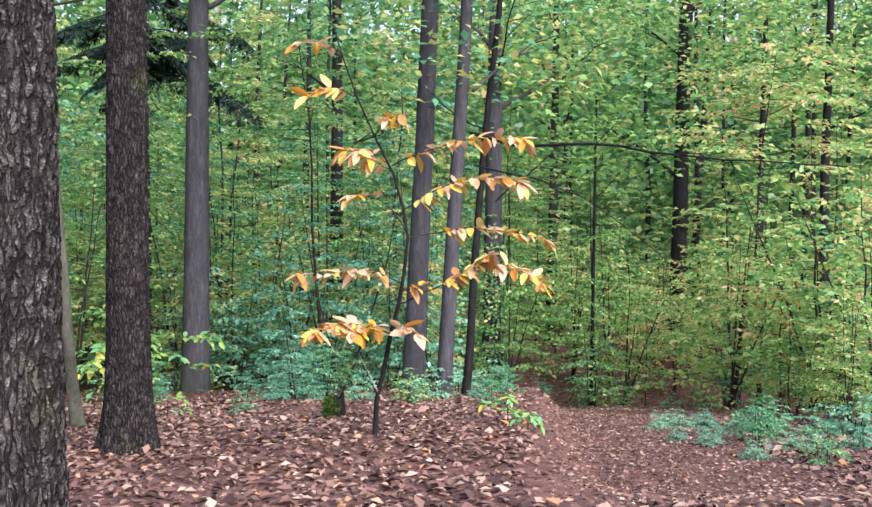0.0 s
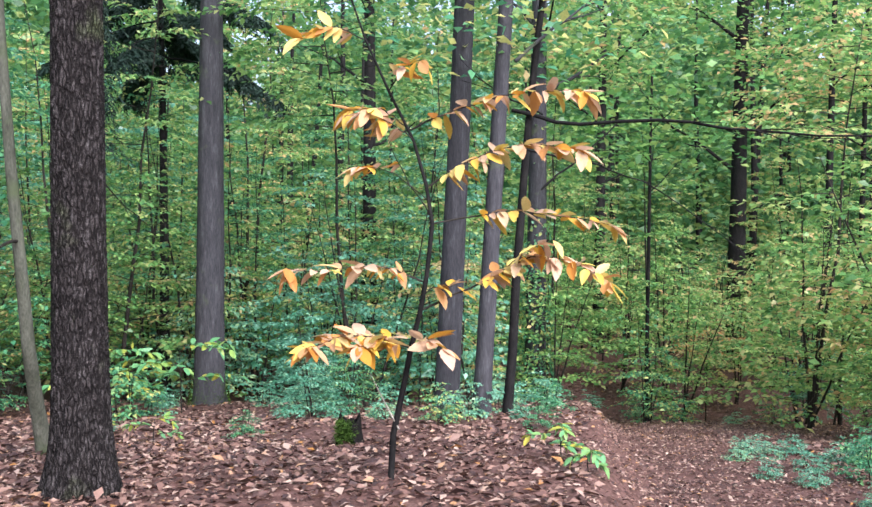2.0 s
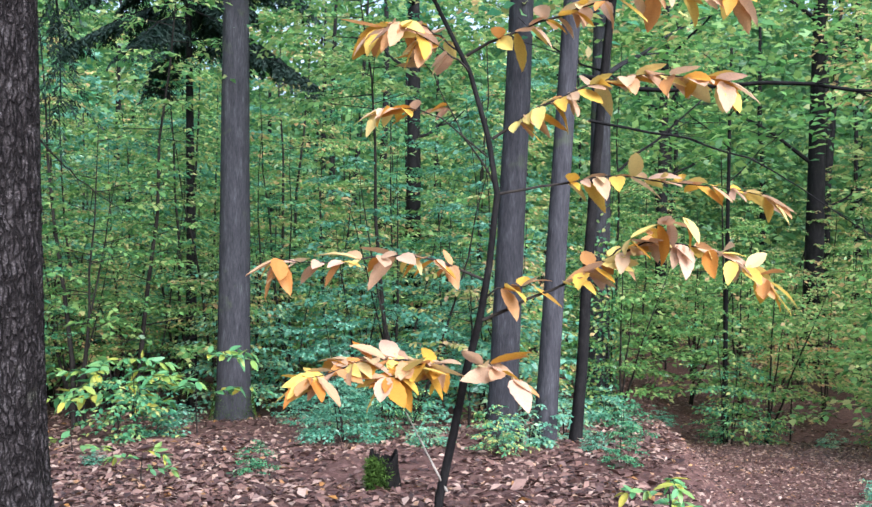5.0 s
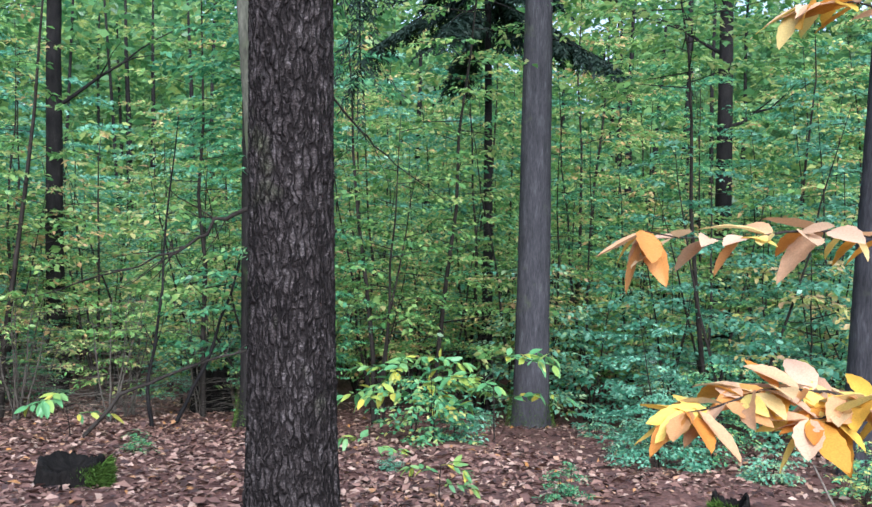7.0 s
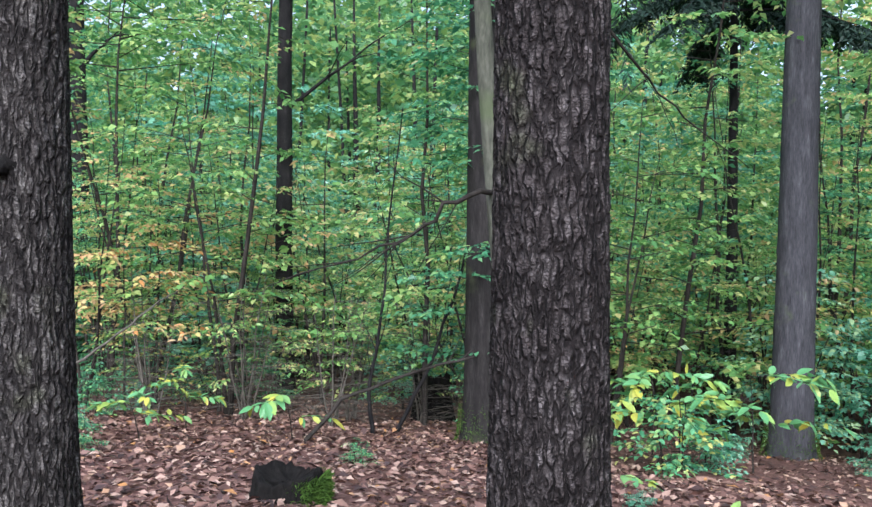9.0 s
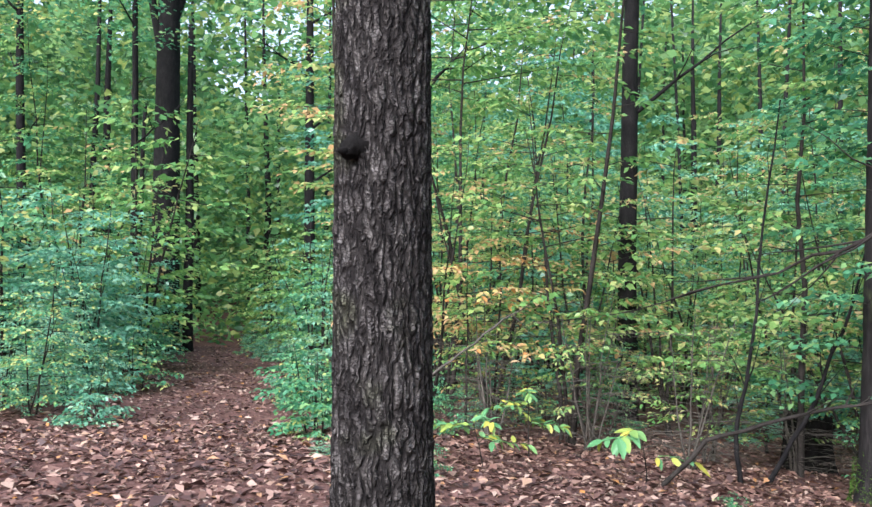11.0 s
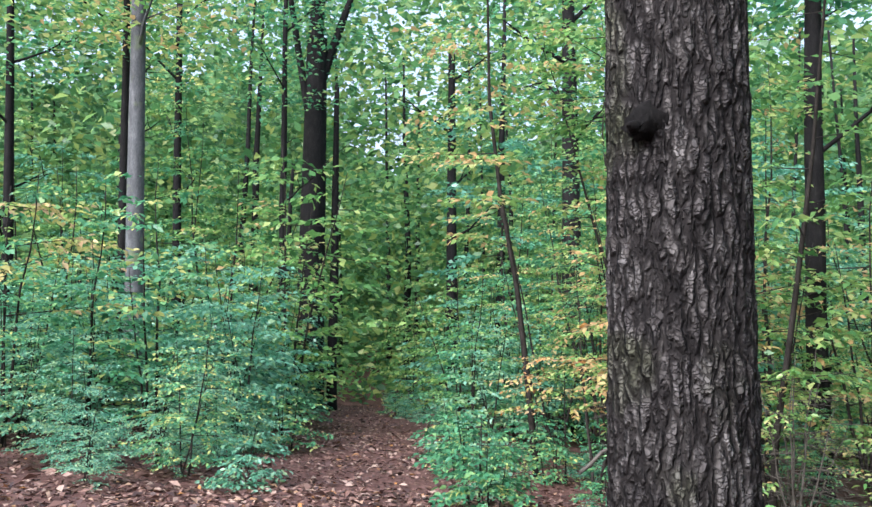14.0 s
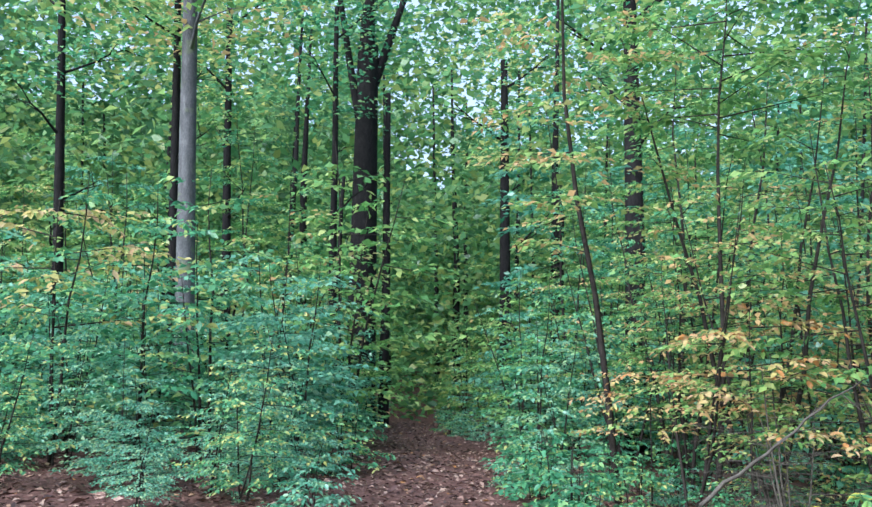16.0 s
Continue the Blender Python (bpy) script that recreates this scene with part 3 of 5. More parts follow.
def knot_of(tree, x, y, z, size, way):
    """An old branch collar: a bulging ring round a dark hollow stub."""
    t = Tubes(14)
    d = unit(np.asarray(way, float))
    fall = np.linspace(0, 1, 7)[:, None]
    ring = np.array([x, y, z]) + np.linspace(-0.03, 0.045, 7)[:, None] * d[None] - np.array([0, 0, 0.035]) * fall ** 2
    t.add(ring, np.array([1.7, 1.45, 1.15, 1.05, 0.95, 0.75, 0.4]) * size)
    t.v[-1] = t.v[-1] + np.random.default_rng(7).normal(0, 0.12 * size, t.v[-1].shape)
    knot = part("knot", t.mesh("knot", STUMPWOOD), tree, "dark branch knot")
    stub = Tubes(9)
    stub.add(np.array([x, y, z]) + np.linspace(0.03, 0.09, 4)[:, None] * d[None] + np.array([0, 0, -0.02]), np.array([0.5, 0.45, 0.3, 0.12]) * size)
    part("stub", stub.mesh("stub", STUMPWOOD), knot)


knot_of(tree_e, 0.115, -0.155, 1.02 - on_ground(-6.58, 7.52), 0.037, (0.62, -0.78, 0.0))


def smooth_tree(name, x, y, diameter, height, label, material, seed, lean=(0, 0), wobble=0.012, limbs=4, limb_from=6.0, crown=None, flare=0.25, crown_at=0.62, depth=0.004):
    rng = np.random.default_rng(seed)
    tree = thing(name, (x, y, on_ground(x, y)), label, "tree")
    h = np.linspace(0, 1, 9)
    line = np.stack([lean[0] * h * height, lean[1] * h * height, -0.2 + h * (height + 0.2)], -1)
    line[1:, :2] += np.cumsum(rng.normal(0, wobble * height / 9, (8, 2)), axis=0)
    part("trunk", bark_trunk("trunk", line, diameter / 2 * (1 - 0.5 * h), 28, 70, 0.07, depth, material, seed, flare), tree)
    if limbs:
        limbs_of(tree, rng, limb_from, height * 0.92, limbs, height * 0.2, material, 0.7, diameter * 0.12, line[6][0], line[6][1])
    if crown:
        crown_of(tree, height * crown_at, crown, seed * 37)
    return tree


larch = smooth_tree("larch_tree", -8.15, 19.4, 0.66, 15, "tall grey trunk with finely furrowed bark and mossy foot", SMOOTH, 11, (0.012, 0.0), 0.004, 4, 9, SMALL_CROWN, 0.35, depth=0.01)
smooth_tree("twin_trunk_tree", -2.45, 16.4, 0.44, 14, "grey-barked tree leaning slightly beside a slimmer one", SMOOTH, 12, (0.035, 0.0), 0.006, 4, 8, SMALL_CROWN, 0.3, depth=0.008)
smooth_tree("twin_trunk_tree", -1.72, 15.2, 0.29, 13, "slim grey-green tree trunk leaning beside its neighbour", SMOOTH, 13, (0.045, 0.0), 0.006, 5, 5.5, SMALL_CROWN, 0.3)
smooth_tree("curved_tree", -1.35, 15.6, 0.16, 9, "dark thin trunk curving upward beside grey trunks", DARKBARK, 14, (0.07, 0.0), 0.02, 5, 3.6, SMALL_CROWN, 0.3)
smooth_tree("ivy_tree", -1.35, 24.5, 0.6, 14, "grey trunk wrapped in dark ivy at its foot", SMOOTH, 15, (0.0, 0.0), 0.004, 4, 8, CROWN_LIME)


def slim_tree():
    """The slender pale tree whose foot curves away from the track."""
    x, y = -6.3, 11.0
    z = on_ground(x, y)
    tree = thing("slim_tree", (x, y, z), "slender pale grey-green trunk with a gentle bend", "tree")
    line = np.array([(-6.3, 11.0, z - 0.15), (-6.22, 10.7, z + 0.6), (-6.1, 10.4, z + 1.3), (-6.04, 10.22, z + 2.1), (-6.07, 10.12, z + 3.2), (-6.12, 10.06, z + 4.6), (-6.16, 10.0, z + 6.5), (-6.2, 9.95, z + 9)]) - np.array([x, y, z])
    part("trunk", bark_trunk("trunk", line, np.linspace(0.085, 0.035, 8), 28, 90, 0.06, 0.002, PALEGREEN, 16, 0.5), tree)
    limbs_of(tree, np.random.default_rng(16), 5.5, 8.5, 4, 1.6, TWIG, 0.7, 0.02, 0.13, -1.0)
    crown_of(tree, 7.2, SMALL_CROWN, 60, 0.6)


slim_tree()
beech = smooth_tree("beech_tree", -10.5, 14.8, 0.56, 15, "dark brown-grey trunk with mossy foot", BROWNBARK, 17, (0.006, 0.004), 0.004, 4, 8, SMALL_CROWN, 0.4, depth=0.008)
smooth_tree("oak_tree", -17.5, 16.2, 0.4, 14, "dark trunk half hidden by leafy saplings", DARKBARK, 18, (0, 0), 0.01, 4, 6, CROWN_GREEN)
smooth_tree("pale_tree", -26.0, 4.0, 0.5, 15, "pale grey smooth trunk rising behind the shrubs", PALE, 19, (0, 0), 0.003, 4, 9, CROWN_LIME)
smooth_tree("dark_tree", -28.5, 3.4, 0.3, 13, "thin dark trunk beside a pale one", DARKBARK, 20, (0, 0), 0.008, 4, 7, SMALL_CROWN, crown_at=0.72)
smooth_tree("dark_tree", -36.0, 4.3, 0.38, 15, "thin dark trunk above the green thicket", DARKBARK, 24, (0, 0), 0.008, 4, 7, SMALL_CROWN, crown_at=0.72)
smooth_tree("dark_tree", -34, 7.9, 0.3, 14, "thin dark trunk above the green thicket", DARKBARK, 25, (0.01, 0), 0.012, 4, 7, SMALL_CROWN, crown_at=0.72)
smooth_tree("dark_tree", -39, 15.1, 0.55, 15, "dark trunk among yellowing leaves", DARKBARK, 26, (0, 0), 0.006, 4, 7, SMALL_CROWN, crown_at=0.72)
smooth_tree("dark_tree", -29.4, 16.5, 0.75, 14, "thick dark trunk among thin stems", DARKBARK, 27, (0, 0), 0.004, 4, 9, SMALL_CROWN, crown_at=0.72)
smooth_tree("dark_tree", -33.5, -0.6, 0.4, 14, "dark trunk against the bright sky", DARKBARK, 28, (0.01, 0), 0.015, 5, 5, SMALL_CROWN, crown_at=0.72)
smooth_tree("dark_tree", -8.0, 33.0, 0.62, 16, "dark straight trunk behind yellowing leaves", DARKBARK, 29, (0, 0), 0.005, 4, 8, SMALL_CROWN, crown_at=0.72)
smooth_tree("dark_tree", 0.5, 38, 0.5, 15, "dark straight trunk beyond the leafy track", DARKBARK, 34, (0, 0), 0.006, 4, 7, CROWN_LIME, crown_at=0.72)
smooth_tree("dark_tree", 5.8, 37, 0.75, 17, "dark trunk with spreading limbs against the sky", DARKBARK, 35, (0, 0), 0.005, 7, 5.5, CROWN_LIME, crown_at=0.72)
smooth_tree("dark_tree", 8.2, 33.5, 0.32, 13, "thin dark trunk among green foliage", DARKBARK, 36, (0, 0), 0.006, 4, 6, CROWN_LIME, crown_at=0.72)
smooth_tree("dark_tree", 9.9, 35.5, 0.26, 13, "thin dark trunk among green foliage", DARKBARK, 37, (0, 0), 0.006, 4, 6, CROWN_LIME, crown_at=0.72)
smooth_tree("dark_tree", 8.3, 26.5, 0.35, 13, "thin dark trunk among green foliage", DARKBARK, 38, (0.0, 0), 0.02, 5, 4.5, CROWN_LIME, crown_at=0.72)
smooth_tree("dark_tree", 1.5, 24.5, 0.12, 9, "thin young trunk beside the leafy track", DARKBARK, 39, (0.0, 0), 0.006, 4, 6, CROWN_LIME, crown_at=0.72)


moss_patch(larch, 32, 0.345, 0, 6.28, 0.0, 0.9, "dark green moss")
moss_patch(beech, 33, 0.29, 0, 6.28, 0.0, 0.7, "dark green moss")


def forked_tree():
    """The dark beech that splits into upright stems."""
    x, y = -35.5, 8.9
    tree = thing("forked_beech", (x, y, on_ground(x, y)), "dark beech trunk forking into upright stems", "tree")
    rng = np.random.default_rng(40)
    h = np.linspace(0, 1, 6)
    base = np.stack([0.0 * h, 0.25 * h, -0.2 + 13.6 * h], -1)
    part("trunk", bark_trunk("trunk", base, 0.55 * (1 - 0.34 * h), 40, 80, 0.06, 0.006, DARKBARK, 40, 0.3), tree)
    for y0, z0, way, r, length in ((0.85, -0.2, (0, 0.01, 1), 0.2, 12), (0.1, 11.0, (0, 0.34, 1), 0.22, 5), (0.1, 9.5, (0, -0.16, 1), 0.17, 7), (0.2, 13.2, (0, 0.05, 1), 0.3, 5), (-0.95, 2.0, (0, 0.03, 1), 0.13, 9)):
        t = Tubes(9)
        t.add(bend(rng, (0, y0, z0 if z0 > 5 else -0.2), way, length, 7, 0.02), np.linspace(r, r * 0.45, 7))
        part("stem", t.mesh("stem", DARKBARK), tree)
    crown_of(tree, 13, SMALL_CROWN, 12)


forked_tree()


def spruce(x, y, height, first, reach, seed):
    rng = np.random.default_rng(seed)
    tree = thing("spruce_tree", (x, y, on_ground(x, y)), "dark spruce with drooping needle branches on a thin trunk", "tree")
    t = Tubes(9)
    t.add(bend(rng, (0, 0, -0.2), (0, 0, 1), height, 8, 0.01), np.linspace(0.16, 0.03, 8))
    part("trunk", t.mesh("trunk", DARKBARK), tree)
    for k in range(12):
        z = first + (height - first) * k / 26
        a = k * 2.4
        ln = reach * (1.05 - 0.7 * k / 26) * rng.uniform(0.8, 1.15)
        t, leaves = Tubes(5), Leaves()
        br = bend(rng, (0, 0, z), (math.cos(a), math.sin(a), -0.12), ln, 6, 0.05, 0.25)
        t.add(br, np.linspace(0.03, 0.006, 6))
        for q in range(120):
            f = rng.uniform(0.15, 1) * 5
            i = min(int(f), 4)
            p = br[i] + (br[i + 1] - br[i]) * (f - i)
            a2 = a + rng.uniform(-1.3, 1.3)
            tw = bend(rng, p, (math.cos(a2), math.sin(a2), -0.6), rng.uniform(0.3, 0.75), 4, 0.05, 0.4)
            spray(rng, leaves, tw, 0.16, 0.035, 0.35, 0.9)
        limb = part("limb", t.mesh("limb", DARKBARK), tree)
        part("needles", leaves.mesh("needles", NEEDLE, LEAF4), limb, "", "stuff")


spruce(-11.6, 24.1, 16, 9.5, 3.2, 50)


# ---- undergrowth: saplings and shrubs in layers ----
def sapling_kind(name, seed, label, category, material, shape=LEAF6, **how):
    rng = np.random.default_rng(seed)
    trunks, wood, leaves = grow_sapling(rng, **how)
    ob = thing(name, (0, 0, 0), label, category, "undergrowth saplings")
    for t in trunks:
        part("stem", t.mesh("stem", TWIG), ob)
    part("branchwork", wood.mesh("branchwork", TWIG), ob, "", "stuff")
    part("foliage", leaves.mesh("foliage", material, shape), ob, "", "stuff")
    return ob


GREEN_L = "young beech with layered green leaves on thin stems"
LIME_L = "young beech with layered yellow-green autumn leaves on thin stems"
KINDS = {
    "tall": [sapling_kind("beech_sapling", 61, GREEN_L, "sapling", GREEN, LEAF4, height=7.2, reach=1.9, stems=1, tiers=36, size=0.125, gap=0.062, width=0.6),
             sapling_kind("beech_sapling", 62, GREEN_L, "sapling", TEAL, LEAF4, height=6.0, reach=1.8, stems=2, tiers=22, size=0.125, gap=0.062, width=0.6),
             sapling_kind("beech_sapling", 63, LIME_L, "sapling", LIME, LEAF4, height=7.6, reach=1.9, stems=1, tiers=36, size=0.125, gap=0.062, width=0.6),
             sapling_kind("beech_sapling", 64, GREEN_L, "sapling", GREEN, LEAF4, height=8.6, reach=2.0, stems=2, tiers=22, size=0.13, gap=0.065, width=0.6, low=0.22)],
    "mid": [sapling_kind("hornbeam_shrub", 65, "leafy blue-green hornbeam shrub with flat sprays", "shrub", TEAL, LEAF4, height=3.2, reach=1.3, stems=3, tiers=14, thin_wood=True, low=0.16, size=0.115, gap=0.07, width=0.6),
            sapling_kind("hornbeam_shrub", 66, "leafy green shrub with flat sprays of leaves", "shrub", GREEN, LEAF4, height=3.6, reach=1.3, stems=3, tiers=14, thin_wood=True, low=0.16, size=0.115, gap=0.07, width=0.6),
            sapling_kind("hornbeam_shrub", 67, "yellowing leafy shrub with flat sprays of leaves", "shrub", LIME, LEAF4, height=3.4, reach=1.25, stems=3, tiers=14, thin_wood=True, low=0.16, size=0.115, gap=0.07, width=0.6)],
    "bush": [sapling_kind("hornbeam_bush", 91, "leafy blue-green hornbeam bush beside the track", "shrub", TEAL, LEAF6, height=2.9, reach=1.25, stems=3, tiers=17, low=0.17, size=0.088, gap=0.05, width=0.58),
             sapling_kind("hornbeam_bush", 92, "leafy green hornbeam bush beside the track", "shrub", GREEN, LEAF6, height=3.1, reach=1.25, stems=3, tiers=17, low=0.17, size=0.088, gap=0.05, width=0.58),
             sapling_kind("hornbeam_bush", 93, "yellowing hornbeam bush beside the track", "shrub", LIME, LEAF6, height=3.0, reach=1.2, stems=3, tiers=17, low=0.17, size=0.088, gap=0.05, width=0.58)],
    "gold": [sapling_kind("golden_sapling", 95, "thin sapling with flat sprays of pale golden leaves", "sapling", GOLD, LEAF6, height=2.8, reach=1.9, stems=1, tiers=9, size=0.11, gap=0.075, width=0.55, low=0.5, taper=0.4)],
    "low": [sapling_kind("low_shrub", 68, "low blue-green shrub on the forest floor", "shrub", TEAL, height=1.1, reach=0.75, stems=4, tiers=8, thin_wood=True, size=0.095, gap=0.055, width=0.6),
            sapling_kind("low_shrub", 69, "low green shrub on the forest floor", "shrub", GREEN, height=1.3, reach=0.8, stems=4, tiers=8, thin_wood=True, size=0.095, gap=0.055, width=0.6)],
    "pole": [sapling_kind("pole_sapling", 81, "thin upright saplings with yellowing leaves above bare stems", "sapling", LIME, LEAF4, height=6.5, reach=1.5, stems=3, tiers=14, size=0.105, gap=0.07, width=0.58, low=0.34),
             sapling_kind("pole_sapling", 82, "thin upright saplings with green leaves above bare stems", "sapling", GREEN, LEAF4, height=7.5, reach=1.5, stems=3, tiers=14, size=0.105, gap=0.07, width=0.58, low=0.4),
             sapling_kind("pole_sapling", 83, "thin upright saplings with yellowing leaves above bare stems", "sapling", LIME, LEAF4, height=5.6, reach=1.4, stems=3, tiers=14, size=0.105, gap=0.07, width=0.58, low=0.36)],
    "high": [sapling_kind("young_tree", 84, "young tree with yellow-green leaves high on a thin stem", "tree", LIME, LEAF4, height=13, reach=2.6, stems=1, tiers=26, size=0.175, gap=0.1, width=0.6, low=0.34, taper=0.3, thin_wood=True),
             sapling_kind("young_tree", 85, "young tree with green leaves high on a thin stem", "tree", GREEN, LEAF4, height=12, reach=2.6, stems=1, tiers=26, size=0.175, gap=0.1, width=0.6, low=0.34, taper=0.3, thin_wood=True)],
    "spread": [sapling_kind("overhanging_tree", 86, "young tree with wide boughs of bright green leaves", "tree", LIME, LEAF4, height=7.5, reach=3.0, stems=1, tiers=22, size=0.14, gap=0.075, width=0.58, low=0.64, taper=0.35),
               sapling_kind("overhanging_tree", 87, "young tree with wide boughs of bright green leaves", "tree", GREEN, LEAF4, height=7.0, reach=2.8, stems=1, tiers=22, size=0.14, gap=0.075, width=0.58, low=0.64, taper=0.35)],
    "far": [sapling_kind("beech_sapling", 71, GREEN_L, "sapling", GREEN, LEAF4, height=10.5, reach=2.4, stems=1, taper=0.25, tiers=30, size=0.185, gap=0.1, width=0.62, thin_wood=True),
            sapling_kind("beech_sapling", 72, LIME_L, "sapling", LIME, LEAF4, height=13, reach=2.5, stems=1, taper=0.2, tiers=34, size=0.185, gap=0.1, width=0.62, thin_wood=True),
            sapling_kind("beech_sapling", 73, GREEN_L, "sapling", TEAL, LEAF4, height=9.0, reach=2.3, stems=1, taper=0.25, tiers=28, size=0.185, gap=0.1, width=0.62, thin_wood=True)],
}
USED = set()


def plant(kind, which, x, y, size=1.0, turn=0.0):
    """Set one sapling of a kind on the ground; the first use moves the model itself."""
    if kind == "mid" and float(track_distance(x, y, WALKED)) < 12.5:
        kind = "bush"
        if x < -12 and which % 3 == 2 and turn < 250:
            which = 0
    src = KINDS[kind][which % len(KINDS[kind])]
    m = pose(x, y, on_ground(x, y), 0, 0, turn) @ Matrix.Diagonal((size, size, size, 1))
    if src.name in USED:
        return copy_thing(src, m)
    USED.add(src.name)
    src.matrix_basis = m
    return src


def open_floor(x, y):
    """True where the floor is clear of undergrowth."""
    if track_distance(x, y, LEFT_TRACK) < (1.5 if x > -13 else 1.05 if x > -22 else 1.3):
        return True
    if track_distance(x, y, RIGHT_TRACK) < (2.9 if y > 8 else 2.2) or (-2.5 < x < 6.5 and 17.5 < y < 23.0) or track_distance(x, y, LARCH_GAP) < 0.85 or track_distance(x, y, WALKED) < 4.2:
        return True
    if -14.2 < x < -1 and 4.5 < y < 13.6 + 0.18 * (-3 - x if x < -3 else 0):
        return True
    if -14.0 < x < -2 and y < 6.6:
        return True
    return -6 < x < 0.2 and 4 < y < 14.6


def build_undergrowth():
    rng = np.random.default_rng(77)
    step = 1.75
    for gx in np.arange(-46, 16, step):
        for gy in np.arange(-8, 44, step):
            x, y = gx + rng.uniform(-0.7, 0.7), gy + rng.uniform(-0.7, 0.7)
            pick, size, turn, thin = int(rng.integers(0, 99)), rng.uniform(0.75, 1.2), rng.uniform(0, 360), rng.uniform()
            d = float(track_distance(x, y, WALKED))
            a = math.degrees(math.atan2(-(x + 1.0), y - 3.0))
            if open_floor(x, y) or not -30 < a < 118 or d > 36:
                continue
            if x > -2 and y > 10 and pick % 10 < 7:
                pick = 2 if d < 21 else 4
            airy = x > 3 and y < 23
            glade = -2.5 < x < 10 and y > 21
            dim = -17.5 < x < -9.5 and 11.5 < y < 17.5
            south = x < -12 and y < 0.12 * (-x) + 4.6 and x > -36
            gap = float(track_distance(x, y, BEECH_GAP)) < 3.0
            thicket = x < -13 and 8.5 < y < 19
            edge = any(open_floor(x + dx, y + dy) for dx, dy in ((1.5, 0), (-1.5, 0), (0, 1.5), (0, -1.5)))
            to_left, to_right = float(track_distance(x, y, LEFT_TRACK)), float(track_distance(x, y, RIGHT_TRACK))
            if glade and d > 13:
                if y < 25 or thin < 0.3:
                    plant("mid", pick if y < 25 else 2, x, y, size * (0.6 if y < 23.6 else 0.95), turn)
                elif thin < 0.42:
                    plant("tall", 2, x, y, size * 0.8, turn)
                elif thin < 0.5:
                    plant("far", 1, x, y, size * 0.8, turn)
            elif dim:
                if thin < 0.14 and y > 13:
                    plant("tall", pick, x, y, size, turn)
                elif thin < 0.6:
                    plant("pole", pick, x, y, size, turn)
                elif y > 14.2 or x < -15:
                    plant("mid", pick, x, y, size, turn)
            elif to_right < 4.6 or (to_left < 2.8 and not south):
                plant("low" if min(to_right - 1.2, to_left) < 2.4 else "mid", pick, x, y, size * 0.9, turn)
            elif airy:
                if thin < 0.7:
                    plant("mid", pick, x, y, size, turn)
            elif south or gap:
                if d < 18 and (edge or thin < 0.85):
                    plant("mid", 0 if pick % 5 else 1, x, y, size * (0.75 if edge else 0.95), turn)
                    if thin < 0.6 and x < -17:
                        plant("low", 0, x + 0.7, y - 0.6, size * 0.9, turn + 90)
                elif d >= 18 and thin < 0.1:
                    plant("high", pick, x, y, size, turn)
                elif d >= 18 and thin < 0.85:
                    plant("mid", pick, x, y, size * 1.2, turn)
            elif d > 21:
                if thin < 0.2:
                    plant("far", pick, x, y, size, turn)
                elif thin < 0.32:
                    plant("high", pick, x, y, size, turn)
                elif thin < 0.62:
                    plant("mid", pick, x, y, size * 1.3, turn)
            elif edge:
                plant("mid" if thin < 0.5 else "low", pick, x, y, size * 0.85, turn)
            elif thicket:
                plant("pole" if thin < 0.55 else "high" if thin < 0.6 and d > 11 else "mid", pick, x, y, size, turn)
            elif thin < 0.24:
                plant("tall", pick, x, y, size, turn)
            elif thin < 0.55:
                plant("pole", pick, x, y, size, turn)
            elif thin < 0.86:
                plant("mid", pick, x, y, size, turn)
            elif d > 11 and thin < 0.93:
                plant("high", pick, x, y, size * 0.9, turn)
    for k in range(12):
        a = radians(rng.uniform(118, 330))
        r = rng.uniform(11, 24)
        plant("mid", int(rng.integers(0, 99)), -1 - r * math.sin(a), 3 + r * math.cos(a), rng.uniform(0.8, 1.1), rng.uniform(0, 360))


build_undergrowth()


# ---- the chestnut sapling in autumn leaf ----
AUTUMN = leaf_material("autumn_chestnut_leaf", [(0.0, (0.5, 0.31, 0.22)), (0.25, (0.58, 0.39, 0.29)), (0.4, (0.52, 0.3, 0.15)), (0.48, (0.48, 0.19, 0.03)), (0.58, (0.6, 0.36, 0.05)), (0.72, (0.64, 0.52, 0.15)), (0.85, (0.54, 0.38, 0.25)), (1.0, (0.45, 0.27, 0.19))], 0.35, 0.55, 0.7, gloss=0.3)
FRESH = leaf_material("chestnut_leaf", [(0.0, (0.07, 0.26, 0.09)), (0.5, (0.14, 0.36, 0.16)), (0.74, (0.27, 0.42, 0.1)), (0.88, (0.55, 0.48, 0.08)), (1.0, (0.62, 0.48, 0.06))], 0.4, 0.45, 0.6)


